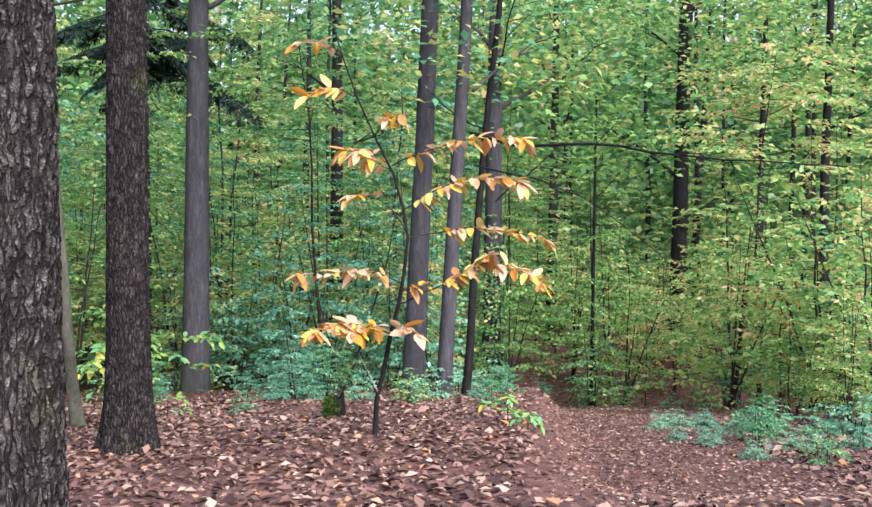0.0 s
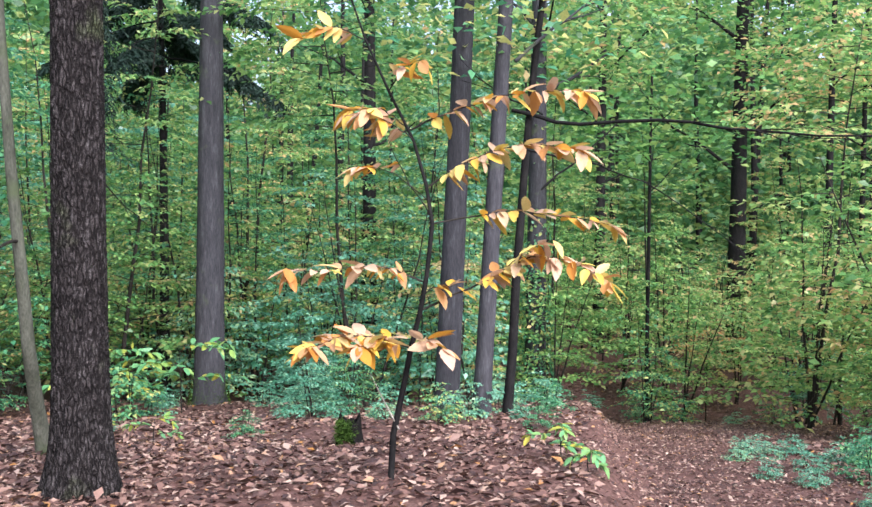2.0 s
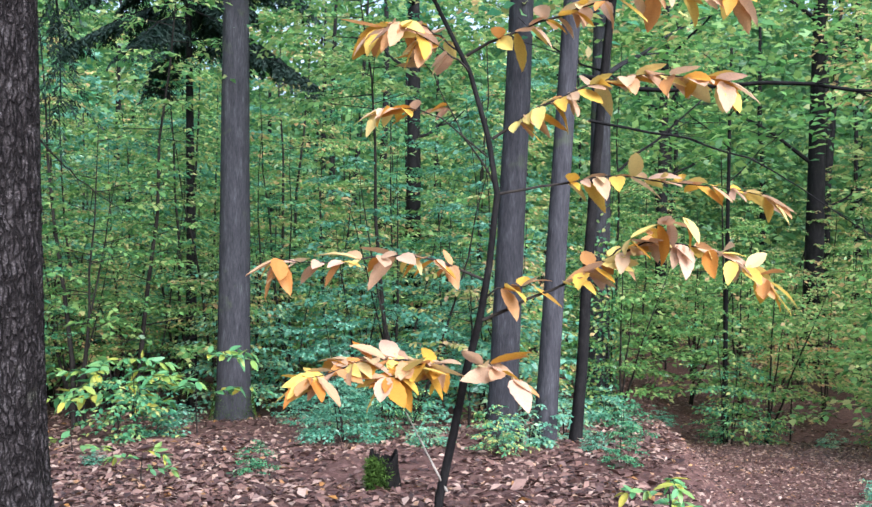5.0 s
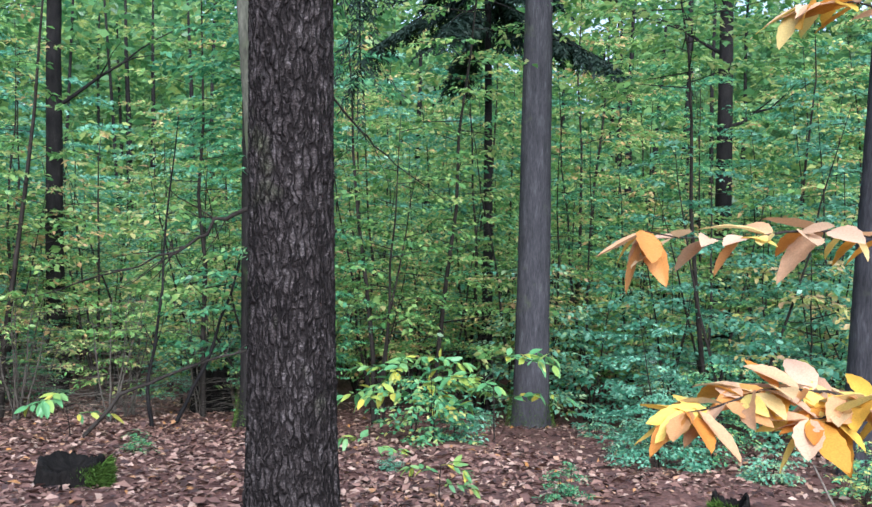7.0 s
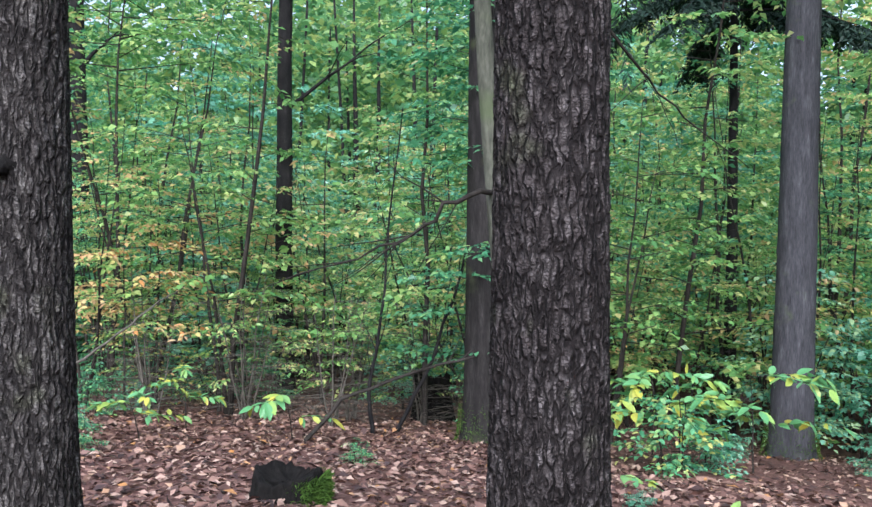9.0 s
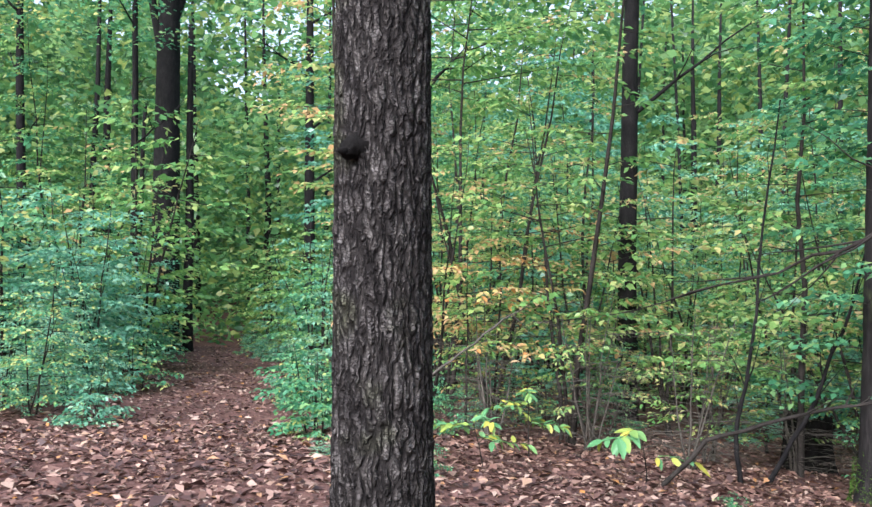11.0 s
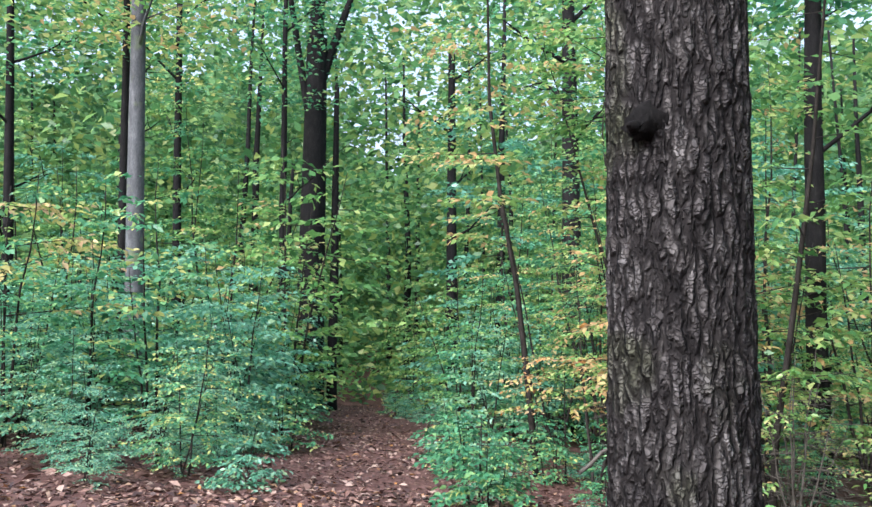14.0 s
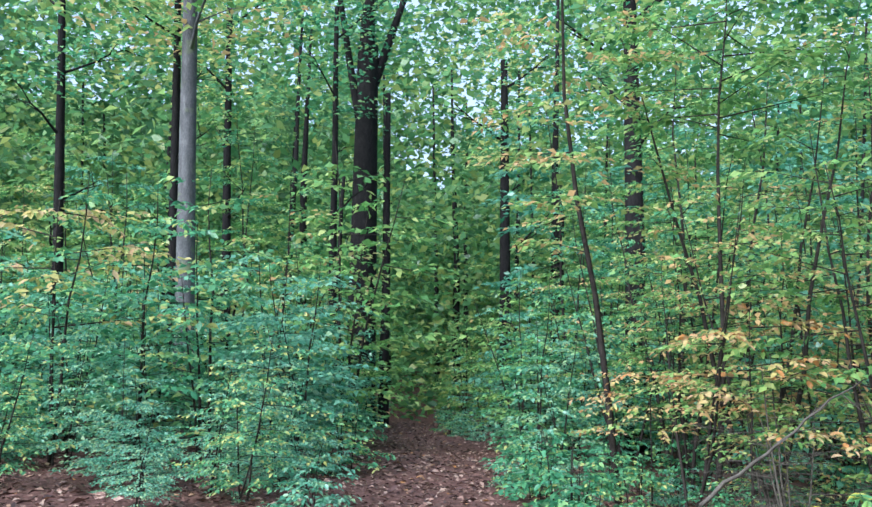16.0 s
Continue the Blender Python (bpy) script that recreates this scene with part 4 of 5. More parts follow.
def big_leaf(name, material, curl, fold, seed):
    """A long pointed leaf with a sunken midrib, side ribs and a toothed edge, 1 m long along x."""
    rng = np.random.default_rng(seed)
    rows = 11
    v, f, sizes = [], [], []
    for i in range(rows):
        u = i / (rows - 1)
        w = 0.2 * math.sin(math.pi * min(1, u ** 0.85)) ** 0.8 + 0.004
        z = -curl * u * u
        rib = 0.012 * (1 if i % 2 else -1)
        tooth = 1.06 if i % 2 else 0.95
        for s, k in ((-1, 1.0), (-0.5, 0.55), (0, 0.0), (0.5, 0.55), (1, 1.0)):
            v.append((u, s * w * tooth if abs(s) == 1 else s * w, z + fold * w * k + (rib if 0 < abs(s) < 1 else 0) + rng.normal(0, 0.004)))
    for i in range(rows - 1):
        for j in range(4):
            a = i * 5 + j
            f += [a, a + 1, a + 6, a + 5]
            sizes.append(4)
    return make_mesh(name, v, f, sizes, material, True)


AUTUMN_LEAVES = [big_leaf("leaf", AUTUMN, c, g, k) for k, (c, g) in enumerate(((0.12, 0.35), (0.3, 0.25), (0.05, 0.15), (-0.12, 0.4)))]
FRESH_LEAVES = [big_leaf("leaf", FRESH, c, g, 9 + k) for k, (c, g) in enumerate(((0.12, 0.3), (0.3, 0.2), (0.05, 0.15)))]


def hang_leaf(meshes, rng, parent, at, azimuth, dip, length, roll=0.0):
    ob = part("leaf", meshes[int(rng.integers(0, len(meshes)))], parent)
    ob.matrix_basis = pose(*at, roll, dip, azimuth) @ Matrix.Diagonal((length, length * rng.uniform(0.85, 1.15), length, 1))
    return ob


def leafy_branch(tree, rng, line, thick, count, start, length, droop, fan=0, meshes=AUTUMN_LEAVES, material=TWIG):
    """A twig with leaves set alternately along it, and a fan of leaves at its tip."""
    line = np.asarray(line, float)
    k = np.linspace(0, len(line) - 1, 12)
    fine = np.stack([np.interp(k, np.arange(len(line)), line[:, i]) for i in range(3)], -1) + rng.normal(0, 0.006, (12, 3))
    fine[0] = line[0]
    t = Tubes(6)
    t.add(fine, np.linspace(thick, 0.0022, 12))
    twig = part("branch", t.mesh("branch", material), tree)
    way = line[-1] - line[0]
    heading = math.degrees(math.atan2(way[1], way[0]))
    count = int(count * 2.1)
    for i in range(count):
        f = (start + (1 - start) * (i // 3 * 3 + rng.uniform(0, 0.9)) / count) * 11
        j = min(int(f), 10)
        p = fine[j] + (fine[j + 1] - fine[j]) * (f - j)
        hang_leaf(meshes, rng, twig, p, heading + (1 if i % 2 else -1) * rng.uniform(5, 110), droop * 0.45 + rng.normal(0, 20), length * rng.uniform(0.7, 1.3), rng.normal(0, 22))
    for i in range(fan):
        hang_leaf(meshes, rng, twig, fine[-1], heading + (i - (fan - 1) / 2) * 42 + rng.normal(0, 6), droop + 8 + rng.normal(0, 10) + 10 * (i % 2), length * rng.uniform(0.95, 1.25), rng.normal(0, 15))
    return twig


def chestnut_sapling():
    x, y, z = -1.78, 9.12, on_ground(-1.78, 9.12)
    tree = thing("chestnut_sapling", (x, y, z), "slender chestnut sapling with orange, yellow and pinkish autumn leaves", "sapling")
    rng = np.random.default_rng(101)
    base = np.array([x, y, z])
    t = Tubes(9)
    stem = np.array([(-1.78, 9.12, z - 0.05), (-1.75, 9.08, -0.6), (-1.66, 9.05, -0.2), (-1.58, 8.98, 0.16), (-1.48, 8.88, 0.5), (-1.42, 8.83, 0.81), (-1.38, 8.83, 1.2),
                     (-1.43, 8.82, 1.51), (-1.53, 8.8, 1.86), (-1.72, 8.73, 2.25), (-1.9, 8.69, 2.65), (-2.06, 8.66, 3.1), (-2.2, 8.62, 3.6)])
    t.add(stem - base, np.linspace(0.03, 0.005, len(stem)))
    part("stem", t.mesh("stem", DARKBARK), tree)
    for line, thick, count, start, length, droop, fan in (
            ([(-1.58, 8.98, 0.16), (-1.75, 8.7, 0.27), (-1.96, 8.43, 0.34), (-2.2, 8.14, 0.27)], 0.011, 26, 0.15, 0.2, 12, 5),
            ([(-1.66, 8.82, 0.25), (-1.72, 8.5, 0.3), (-1.84, 8.28, 0.26)], 0.006, 14, 0.1, 0.19, 16, 4),
            ([(-1.58, 8.98, 0.16), (-1.42, 8.8, 0.27), (-1.26, 8.72, 0.2)], 0.007, 5, 0.35, 0.2, 15, 2),
            ([(-1.46, 8.85, 0.73), (-1.63, 8.62, 0.84), (-1.8, 8.43, 0.88), (-2.03, 8.15, 0.85), (-2.3, 7.98, 0.87)], 0.009, 15, 0.2, 0.17, 35, 6),
            ([(-1.47, 8.87, 0.62), (-1.33, 8.87, 0.7), (-1.18, 8.87, 0.7)], 0.006, 3, 0.4, 0.18, 35, 1),
            ([(-1.46, 8.87, 0.5), (-1.23, 8.88, 0.62), (-0.99, 8.89, 0.71), (-0.81, 8.9, 0.84), (-0.53, 8.89, 0.96), (-0.24, 8.85, 0.91), (0.0, 8.82, 0.77)], 0.011, 24, 0.32, 0.19, 18, 5),
            ([(-0.81, 8.9, 0.84), (-0.6, 8.8, 1.02), (-0.4, 8.7, 1.08)], 0.005, 6, 0.3, 0.17, 30, 2),
            ([(-1.38, 8.83, 1.2), (-1.08, 8.99, 1.26), (-0.73, 9.09, 1.32), (-0.33, 9.17, 1.26), (0.05, 9.12, 1.2)], 0.009, 18, 0.3, 0.18, 28, 4),
            ([(-1.41, 8.83, 1.5), (-1.19, 8.88, 1.66), (-0.88, 8.9, 1.8), (-0.55, 8.89, 1.84), (-0.2, 8.85, 1.78)], 0.01, 30, 0.15, 0.18, 25, 5),
            ([(-1.55, 8.8, 1.95), (-1.2, 8.82, 2.1), (-0.88, 8.8, 2.2), (-0.5, 8.8, 2.25), (-0.2, 8.8, 2.24)], 0.009, 22, 0.12, 0.19, 25, 5),
            ([(-1.58, 8.79, 1.97), (-1.78, 8.74, 2.12), (-2.02, 8.72, 2.1)], 0.006, 8, 0.2, 0.19, 25, 4),
            ([(-1.4, 8.83, 1.26), (-1.62, 8.8, 1.62), (-1.8, 8.77, 1.97)], 0.006, 2, 0.5, 0.14, 20, 1),
            ([(-1.43, 8.82, 1.4), (-1.64, 8.62, 1.6), (-1.79, 8.48, 1.64), (-1.93, 8.44, 1.62)], 0.005, 5, 0.6, 0.16, 25, 2),
            ([(-1.53, 8.8, 1.86), (-1.7, 8.65, 2.0), (-1.85, 8.5, 2.08)], 0.006, 8, 0.3, 0.19, 25, 3),
            ([(-1.72, 8.73, 2.25), (-1.58, 8.6, 2.42), (-1.42, 8.5, 2.44)], 0.006, 6, 0.3, 0.18, 25, 2),
            ([(-1.9, 8.69, 2.65), (-2.12, 8.55, 2.74), (-2.36, 8.45, 2.62)], 0.006, 8, 0.2, 0.18, 25, 3),
            ([(-2.06, 8.66, 3.1), (-2.3, 8.6, 3.2), (-2.5, 8.5, 3.15)], 0.005, 7, 0.2, 0.17, 25, 3)):
        leafy_branch(tree, rng, np.array(line) - base, thick, count, start, length, droop, fan)
    dead = Tubes(5)
    dead.add(bend(rng, np.array((-1.7, 9.07, -0.55)) - base, (-0.35, -0.2, 0.75), 0.55, 5, 0.12), np.linspace(0.009, 0.003, 5))
    part("side_shoot", dead.mesh("side_shoot", DEADWOOD), tree, "pale dead side shoot")


chestnut_sapling()


# ---- young green chestnuts near the floor ----
def chestnut_shoot(x, y, height, seed, label, arms=3, reach=0.5, length=0.17, leaves=6):
    rng = np.random.default_rng(seed)
    z = on_ground(x, y)
    ob = thing("chestnut_seedling", (x, y, z), label, "seedling")
    t = Tubes(6)
    stem = bend(rng, (0, 0, -0.05), (rng.normal(0, 0.1), rng.normal(0, 0.1), 1), height, 5, 0.06)
    t.add(stem, np.linspace(0.006 + 0.006 * height, 0.003, 5))
    part("stem", t.mesh("stem", TWIG), ob)
    for k in range(arms):
        a = k * 2.4 + rng.uniform(0, 1.5)
        p = stem[2 + k % 3]
        line = bend(rng, p, (math.cos(a), math.sin(a), 0.25), reach * rng.uniform(0.7, 1.2), 4, 0.06, 0.25)
        leafy_branch(ob, rng, line, 0.004, leaves, 0.25, length, 22, 3, FRESH_LEAVES)
    return ob


chestnut_shoot(-11.5, 12.3, 0.62, 111, "chestnut seedling with green leaves and one yellow leaf", 3, 0.5, 0.2, 4)
chestnut_shoot(-8.7, 16.3, 1.2, 112, "low chestnut bough with green and yellow leaves", 6, 1.3, 0.2, 11)
chestnut_shoot(-8.0, 15.2, 1.0, 113, "low chestnut bough with green and yellow leaves", 5, 1.1, 0.2, 9)
chestnut_shoot(-7.4, 16.6, 1.3, 118, "low chestnut bough with green and yellow leaves", 6, 1.1, 0.2, 9)
chestnut_shoot(-7.5, 13.6, 0.3, 114, "small yellow-green chestnut seedling on the leaf litter", 2, 0.4, 0.17, 4)
chestnut_shoot(-12.2, 10.6, 0.7, 115, "small bush of yellow-green leaves beside a trunk", 5, 0.5, 0.13, 8)
chestnut_shoot(-13.0, 11.6, 0.9, 116, "small bush of yellow-green leaves beside a trunk", 5, 0.5, 0.13, 8)
chestnut_shoot(-5.3, 11.6, 0.35, 117, "small green seedling on the leaf litter", 3, 0.3, 0.12, 4)
chestnut_shoot(-0.35, 10.2, 0.42, 119, "bright green seedling on the edge of the mound", 4, 0.25, 0.11, 6)
chestnut_shoot(-0.1, 9.6, 0.25, 120, "bright green seedling on the edge of the mound", 3, 0.2, 0.1, 5)


# ---- stumps ----
def stump(x, y, radius, height, seed, label, material=STUMPWOOD, moss_side=None):
    rng = np.random.default_rng(seed)
    ob = thing("tree_stump", (x, y, on_ground(x, y)), label, "stump")
    around = 56
    a = np.linspace(0, 2 * np.pi, around, endpoint=False)
    rough = 1 + 0.06 * np.sin(5 * a + seed) + 0.04 * np.sin(11 * a) + rng.normal(0, 0.018, around)
    rim = height * (1 + 0.13 * np.sin(2 * a + 1) + rng.normal(0, 0.05, around))
    rings = [(1.25, -0.08 * np.ones(around)), (1.12, 0.12 * rim), (1.02, 0.45 * rim), (0.98, 0.8 * rim), (0.95, rim), (0.86, rim * 1.0), (0.7, rim * 0.84), (0.45, rim * 0.66), (0.15, rim * 0.6)]
    v = np.concatenate([np.stack([radius * r * rough * np.cos(a), radius * r * rough * np.sin(a), z], -1) for r, z in rings])
    v = v + rng.normal(0, 0.006, v.shape)
    n = len(rings)
    i, j = np.meshgrid(np.arange(n - 1), np.arange(around), indexing="ij")
    j2 = (j + 1) % around
    f = np.stack([i * around + j, i * around + j2, (i + 1) * around + j2, (i + 1) * around + j], -1).ravel()
    sizes = [4] * ((n - 1) * around) + [around]
    part("stump_wood", make_mesh("stump_wood", v, np.concatenate([f, (n - 1) * around + np.arange(around)]), sizes, material), ob)
    if moss_side is not None:
        leaves = Leaves()
        m = 1500
        b = rng.normal(moss_side, 0.35, m)
        z = rng.uniform(0, height * 0.95, m)
        p = np.stack([radius * 1.08 * np.cos(b), radius * 1.08 * np.sin(b), z], -1)
        leaves.add(p, np.stack([np.cos(b), np.sin(b), rng.uniform(-0.3, 1.2, m)], -1) + rng.normal(0, 0.4, (m, 3)), rng.normal(0, 1, (m, 3)), rng.uniform(0.03, 0.1, m), rng.uniform(0.008, 0.016, m))
        part("moss", leaves.mesh("moss", MOSS, LEAF4), ob, "bright green moss", "stuff")
    return ob


stump(-8.3, 10.1, 0.29, 0.22, 121, "dark rotten tree stump with a hollow top and moss", moss_side=0.4)
stump(-2.85, 11.7, 0.13, 0.3, 122, "small mossy broken stump in the leaf litter", moss_side=-1.8)
stump(-13.0, 16.2, 0.32, 0.75, 123, "dark mossy stump in the shade of the shrubs")


# ---- dead branches, leaning stems, twigs ----
def crooked(name, line, r0, r1, label, material, category="branch", twigs=0, seed=1, spread=0.5):
    rng = np.random.default_rng(seed)
    line = np.asarray(line, float)
    base = line[0].copy()
    ob = thing(name, tuple(base), label, category)
    k = np.linspace(0, len(line) - 1, 14)
    fine = np.stack([np.interp(k, np.arange(len(line)), line[:, i]) for i in range(3)], -1) - base
    fine[1:-1] += rng.normal(0, 0.012, (12, 3))
    t = Tubes(7)
    t.add(fine, np.linspace(r0, r1, 14))
    part("main_stem", t.mesh("main_stem", material), ob)
    for q in range(twigs):
        i = int(rng.integers(4, 13))
        way = fine[i] - fine[i - 1] + rng.normal(0, 0.06, 3)
        t = Tubes(4)
        tw = bend(rng, fine[i], way, spread * rng.uniform(0.4, 1), 5, 0.12)
        t.add(tw, np.linspace(max(r1, r0 * 0.3), 0.0015, 5))
        part("twig", t.mesh("twig", material), ob)
    return ob


crooked("dead_branch", [(-6.08, 10.25, 0.98), (-5.95, 9.9, 0.95), (-6.05, 9.8, 0.9), (-6.2, 9.74, 0.78), (-6.38, 9.69, 0.66), (-6.71, 9.62, 0.56), (-7.27, 9.37, 0.37)], 0.02, 0.004, "bare dead branch drooping from a slim trunk", TWIG, "branch", 9, 131, 0.7)
crooked("dead_twig", [(-4.38, 8.86, 1.66), (-4.34, 9.15, 1.44), (-4.3, 9.43, 1.24), (-4.19, 9.86, 1.02)], 0.008, 0.002, "thin bare twig hanging from a conifer trunk", TWIG, "branch", 4, 132, 0.3)
crooked("fallen_branch", [(-12.26, 9.59, -1.05), (-12.35, 10.03, -0.79), (-12.44, 10.52, -0.53), (-12.53, 10.98, -0.25), (-12.63, 11.41, -0.07)], 0.02, 0.006, "pale dead branch propped among low leaves", BRANCHWOOD, "branch", 6, 138, 0.6)
G1, G2, G3 = on_ground(-11.73, 14.2), on_ground(-11.6, 13.7), on_ground(-10.97, 12.9)
crooked("leaning_stem", [(-11.73, 14.2, G1 - 0.1), (-11.48, 14.48, -1.69), (-11.26, 14.73, -0.85), (-11.02, 14.97, 0.17), (-10.9, 15.2, 1.5)], 0.036, 0.01, "dark crooked stem leaning out of the thicket", DARKBARK, "stem", 8, 133, 1.0)
crooked("upright_stem", [(-11.6, 13.73, G2 - 0.1), (-11.66, 13.7, -1.59), (-11.56, 13.78, -0.94), (-11.6, 14.05, 0.76), (-11.5, 14.2, 2.4)], 0.034, 0.009, "dark bent stem rising from the leaf litter", DARKBARK, "stem", 8, 134, 1.0)
crooked("fallen_stick", [(-11.3, 12.3, G3 + 0.02), (-10.97, 12.75, -1.45), (-10.56, 13.26, -1.24), (-10.12, 13.75, -1.03), (-9.9, 14.0, -0.95)], 0.03, 0.012, "dark dead stick propped in the undergrowth", TWIG, "branch", 5, 135, 0.6)
crooked("long_bough", [(-1.3, 15.6, 2.9), (-0.44, 15.19, 2.61), (0.98, 14.77, 2.66), (2.03, 14.36, 2.43), (2.98, 13.88, 2.32), (4.4, 13.3, 2.2)], 0.035, 0.008, "long dark bough reaching out over the track", DARKBARK, "branch", 9, 136, 1.0)
crooked("thin_bough", [(-1.2, 15.4, 2.3), (-0.13, 15.0, 2.06), (0.8, 14.48, 1.68), (2.0, 13.86, 0.71)], 0.02, 0.004, "thin dark bough sloping down over the track", DARKBARK, "branch", 6, 137, 0.6)


def bare_thicket(x, y, seed, height=2.2):
    """A tangle of thin bare shoots with few leaves."""
    rng = np.random.default_rng(seed)
    trunks, wood, leaves = grow_sapling(rng, height, 1.2, 5, 12, 0.085, low=0.1, bare=0.95)
    ob = thing("bare_shrub", (x, y, on_ground(x, y)), "tangled shrub of bare grey-brown twigs", "shrub", "bare shrubs")
    for t in trunks:
        part("stem", t.mesh("stem", BRANCHWOOD), ob)
    part("branchwork", wood.mesh("branchwork", BRANCHWOOD), ob, "", "stuff")
    part("foliage", leaves.mesh("foliage", LIME, LEAF6), ob, "", "stuff")


for k, (x, y) in enumerate(((-12.4, 13.6), (-13.6, 12.9), (-14.6, 13.6), (-13.2, 14.6), (-12.6, 15.6), (-15.4, 12.2), (-11.2, 15.8), (-14.2, 11.6))):
    bare_thicket(x, y, 140 + k, 2.2 + 0.25 * (k % 3))


def spruce_bough():
    """A dark needled bough that hangs in front of the slim trunk."""
    rng = np.random.default_rng(160)
    ob = thing("spruce_bough", (-4.6, 9.3, 3.6), "dark drooping spruce bough with fine needles", "branch")
    t, leaves = Tubes(6), Leaves()
    line = np.array([(0.1, -0.45, 0.35), (0, 0, 0), (-0.2, 0.4, -0.55), (-0.35, 0.7, -1.1), (-0.42, 0.8, -1.7)])
    t.add(line, np.linspace(0.018, 0.004, 5))
    for q in range(120):
        f = rng.uniform(0.3, 4)
        i = min(int(f), 3)
        p = line[i] + (line[i + 1] - line[i]) * (f - i)
        tw = bend(rng, p, (rng.normal(0, 0.7), rng.normal(0, 0.7), -0.6), rng.uniform(0.15, 0.4), 4, 0.06, 0.3)
        spray(rng, leaves, tw, 0.06, 0.014, 0.25, 0.9)
    bough = part("bough", t.mesh("bough", DARKBARK), ob)
    part("needles", leaves.mesh("needles", NEEDLE, LEAF4), bough, "", "stuff")


spruce_bough()


def ivy_on(x, y, radius, top, seed):
    rng = np.random.default_rng(seed)
    ob = thing("ivy", (x, y, on_ground(x, y)), "dark ivy leaves climbing a grey trunk", "climbing plant")
    leaves, t = Leaves(), Tubes(4)
    for k in range(7):
        a = rng.uniform(0, 6.28)
        z = np.linspace(-0.05, top * rng.uniform(0.6, 1), 12)
        aa = a + np.cumsum(rng.normal(0, 0.12, 12))
        t.add(np.stack([radius * 1.08 * np.cos(aa), radius * 1.08 * np.sin(aa), z], -1), np.linspace(0.014, 0.004, 12))
    m = 1500
    a, z = rng.uniform(0, 6.28, m), top * rng.beta(1.0, 1.6, m)
    r = radius * 1.1 + rng.uniform(0, 0.22, m) * (1.2 - z / top)
    out = np.stack([np.cos(a), np.sin(a), np.zeros(m)], -1)
    leaves.add(np.stack([r * np.cos(a), r * np.sin(a), z], -1), rng.normal(0, 0.6, (m, 3)) - [0, 0, 0.7], out + rng.normal(0, 0.4, (m, 3)), rng.uniform(0.07, 0.12, m), rng.uniform(0.06, 0.1, m))
    part("vine", t.mesh("vine", TWIG), ob)
    part("foliage", leaves.mesh("foliage", GREEN, LEAF6), ob, "", "stuff")


ivy_on(-1.35, 24.5, 0.3, 5.0, 170)


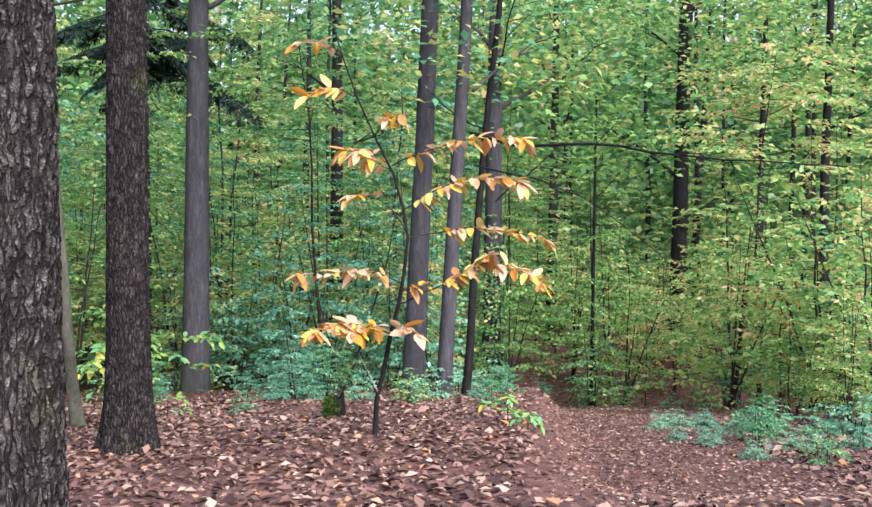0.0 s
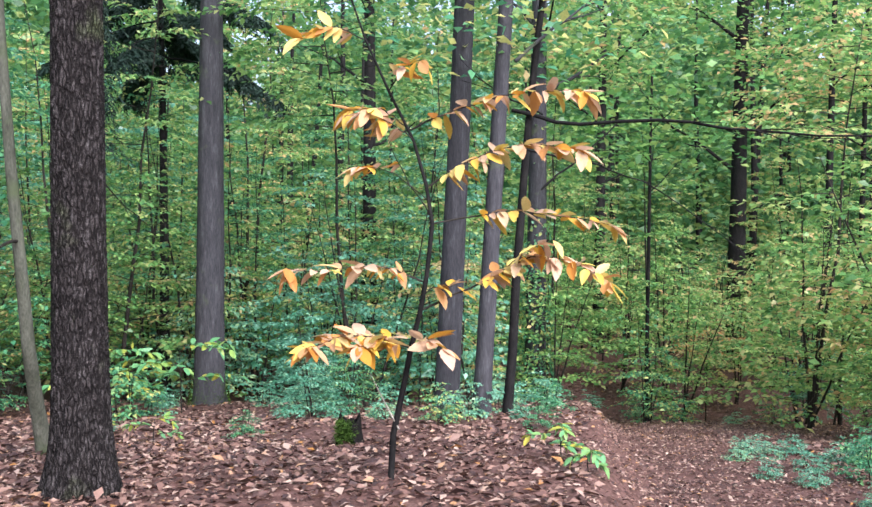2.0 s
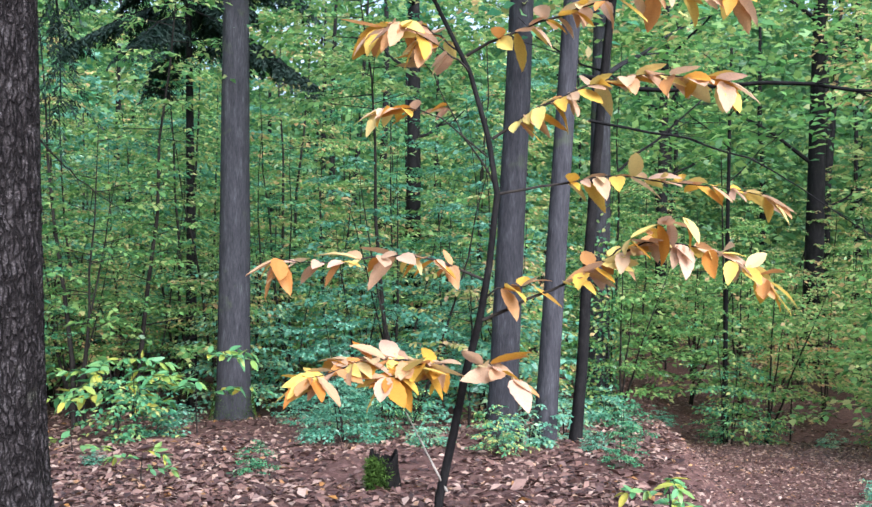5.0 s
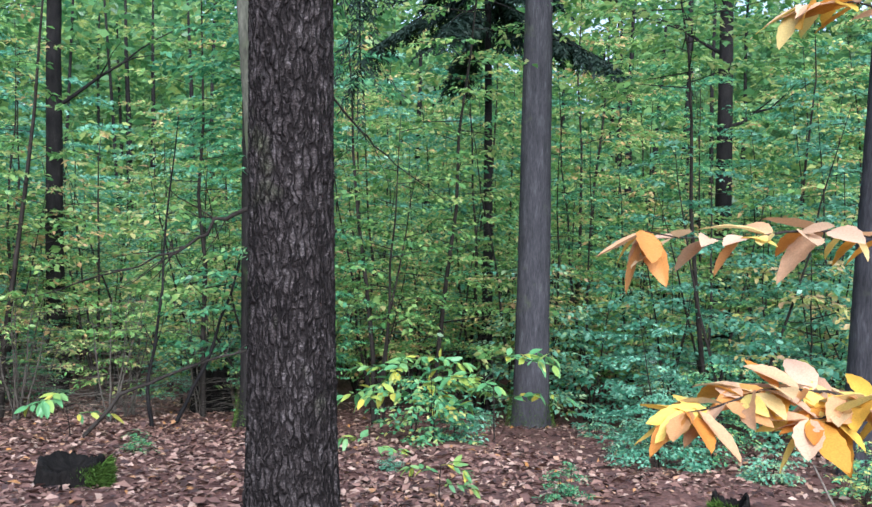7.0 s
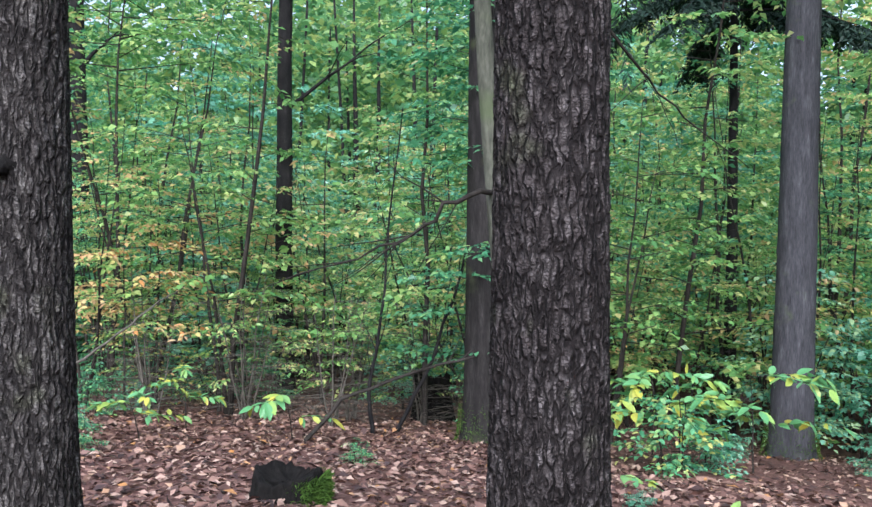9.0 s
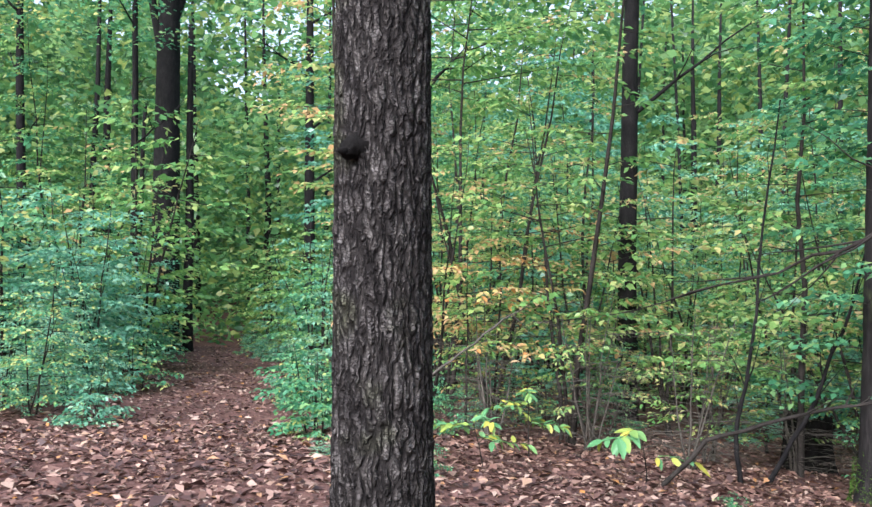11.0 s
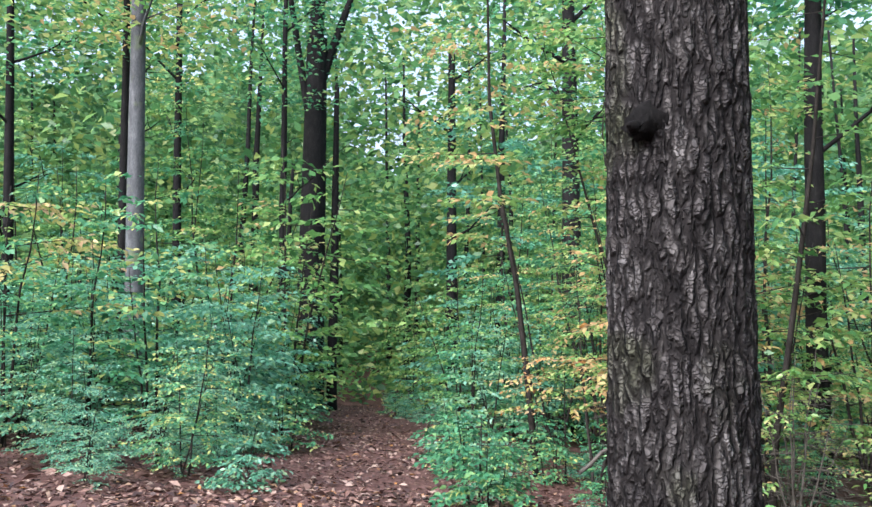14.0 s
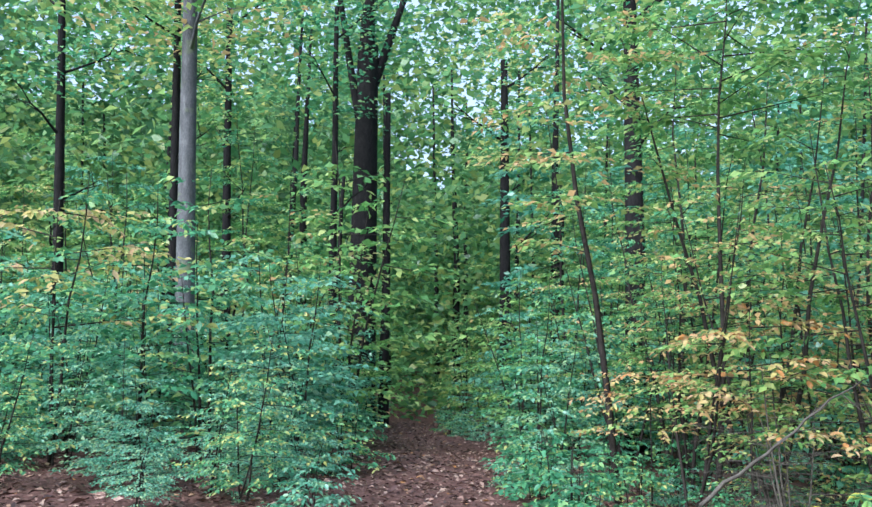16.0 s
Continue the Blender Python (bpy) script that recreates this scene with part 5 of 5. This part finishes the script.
# ---- low plants along the tracks and round the trunks ----
for kind, which, x, y, size, turn in (
        ("low", 0, 2.6, 10.6, 0.4, 10), ("low", 0, 3.2, 11.2, 0.42, 80), ("low", 1, 3.2, 9.9, 0.4, 150), ("low", 0, 3.6, 8.9, 0.45, 200), ("low", 0, 3.3, 7.9, 0.32, 40),
        ("low", 1, 4.5, 9.8, 0.6, 300), ("low", 0, 3.9, 10.9, 0.5, 20), ("low", 0, 3.9, 7.4, 0.4, 70), ("low", 1, 4.7, 8.3, 0.6, 190), ("low", 0, 2.3, 11.6, 0.38, 260), ("low", 0, 1.85, 13.6, 0.4, 30), ("low", 0, 2.3, 13.9, 0.45, 110), ("low", 0, 2.75, 14.3, 0.45, 190), ("low", 0, 2.2, 14.6, 0.45, 270), ("low", 0, 3.1, 13.7, 0.45, 350), ("low", 1, 3.3, 12.9, 0.5, 60), ("low", 0, 3.9, 12.4, 0.6, 130), ("mid", 2, 5.0, 22.6, 1.2, 15), ("pole", 0, 5.7, 22.8, 0.85, 200), ("mid", 2, 6.3, 20.5, 1.1, 95), ("pole", 2, 6.0, 18.8, 0.8, 310), ("mid", 1, 5.9, 17.6, 0.9, 170),
        ("mid", 2, 4.6, 16.0, 1.1, 30), ("mid", 2, 5.0, 14.2, 0.9, 120), ("low", 0, 1.9, 12.0, 0.34, 50), ("low", 0, 2.5, 12.6, 0.45, 140), ("low", 1, 3.0, 11.9, 0.5, 230), ("low", 0, 3.4, 13.4, 0.7, 330), ("mid", 2, 4.2, 19.4, 0.8, 75), ("mid", 1, 5.6, 12.2, 0.9, 210), ("mid", 2, 5.6, 17.4, 1.1, 280),
        ("low", 0, -3.2, 14.9, 0.7, 15), ("low", 1, -2.2, 14.2, 0.5, 95), ("low", 0, -4.2, 15.5, 0.8, 165), ("low", 0, -1.0, 14.4, 0.4, 230), ("low", 1, -0.7, 13.2, 0.3, 330),
        ("low", 0, -5.2, 16.4, 0.8, 60), ("low", 0, -6.6, 18.6, 0.8, 140), ("low", 1, -0.7, 16.2, 0.5, 10), ("low", 0, -0.9, 19.0, 1.1, 190),
        ("mid", 0, -16.4, 5.4, 0.9, 20), ("mid", 0, -17.3, 4.2, 1.0, 110), ("mid", 1, -16.6, 2.8, 0.95, 200), ("mid", 0, -18.4, 5.9, 1.05, 290), ("mid", 0, -18.8, 3.2, 1.1, 50), ("mid", 0, -17.6, 1.4, 1.0, 140), ("mid", 1, -20.2, 5.0, 1.15, 230), ("mid", 0, -20.6, 6.6, 0.95, 320), ("mid", 0, -22.4, 6.4, 1.05, 80),
        ("low", 1, -1.2, 23.4, 0.6, 10), ("low", 0, 0.1, 23.7, 0.6, 90), ("low", 1, 1.3, 23.5, 0.55, 170), ("low", 1, 2.4, 23.8, 0.65, 250), ("low", 0, 3.5, 23.4, 0.6, 330), ("low", 1, 4.4, 23.6, 0.6, 60),
        ("low", 1, -14.2, 9.3, 0.7, 45), ("low", 1, -14.7, 11.0, 0.6, 20), ("low", 0, -15.5, 11.9, 0.7, 100), ("low", 1, -16.3, 12.6, 0.8, 180), ("low", 1, -17.2, 11.2, 0.8, 260), ("low", 0, -18.3, 12.3, 0.9, 340), ("low", 1, -16.6, 13.9, 0.8, 60), ("low", 1, -19.6, 11.7, 0.9, 140), ("low", 0, -18.0, 14.2, 0.9, 220), ("low", 1, -20.4, 13.6, 1.0, 300), ("low", 0, -15.6, 9.6, 0.9, 125), ("low", 1, -17.2, 9.7, 0.9, 215), ("low", 0, -13.2, 10.2, 0.5, 305), ("low", 0, -19.0, 10.0, 1.0, 15),
        ("low", 0, -17.4, 6.2, 0.9, 315), ("low", 0, -19.5, 6.9, 0.9, 25),
        ("low", 1, -11.6, 9.6, 0.35, 85), ("low", 0, -12.9, 8.9, 0.3, 165), ("low", 1, -9.6, 11.9, 0.25, 245), ("low", 0, -6.5, 12.6, 0.28, 325), ("low", 1, -4.4, 12.2, 0.3, 35)):
    plant(kind, which, x, y, size, turn)
for which, x, y, size, turn in ((0, -14.2, 2.6, 1.05, 0), (0, 4.6, 20.8, 1.1, 120), (0, -16.5, 12.0, 1.05, 280), (1, -12.0, 16.8, 1.1, 330), (0, -5.2, 20.5, 1.2, 20)):
    plant("spread", which, x, y, size, turn)
for x, y, size, turn in ((-17.2, 11.4, 0.8, 0), (-14.7, 11.5, 1.3, 150), (-20.6, 2.5, 2.1, 220), (-9.6, 21.5, 1.6, 90), (-3.4, 19.0, 1.5, 40), (4.9, 18.0, 1.4, 200), (3.2, 26.0, 1.3, 300), (-19.5, 14.6, 1.9, 120), (-13.6, 18.4, 1.7, 20)):
    plant("gold", 0, x, y, size, turn)
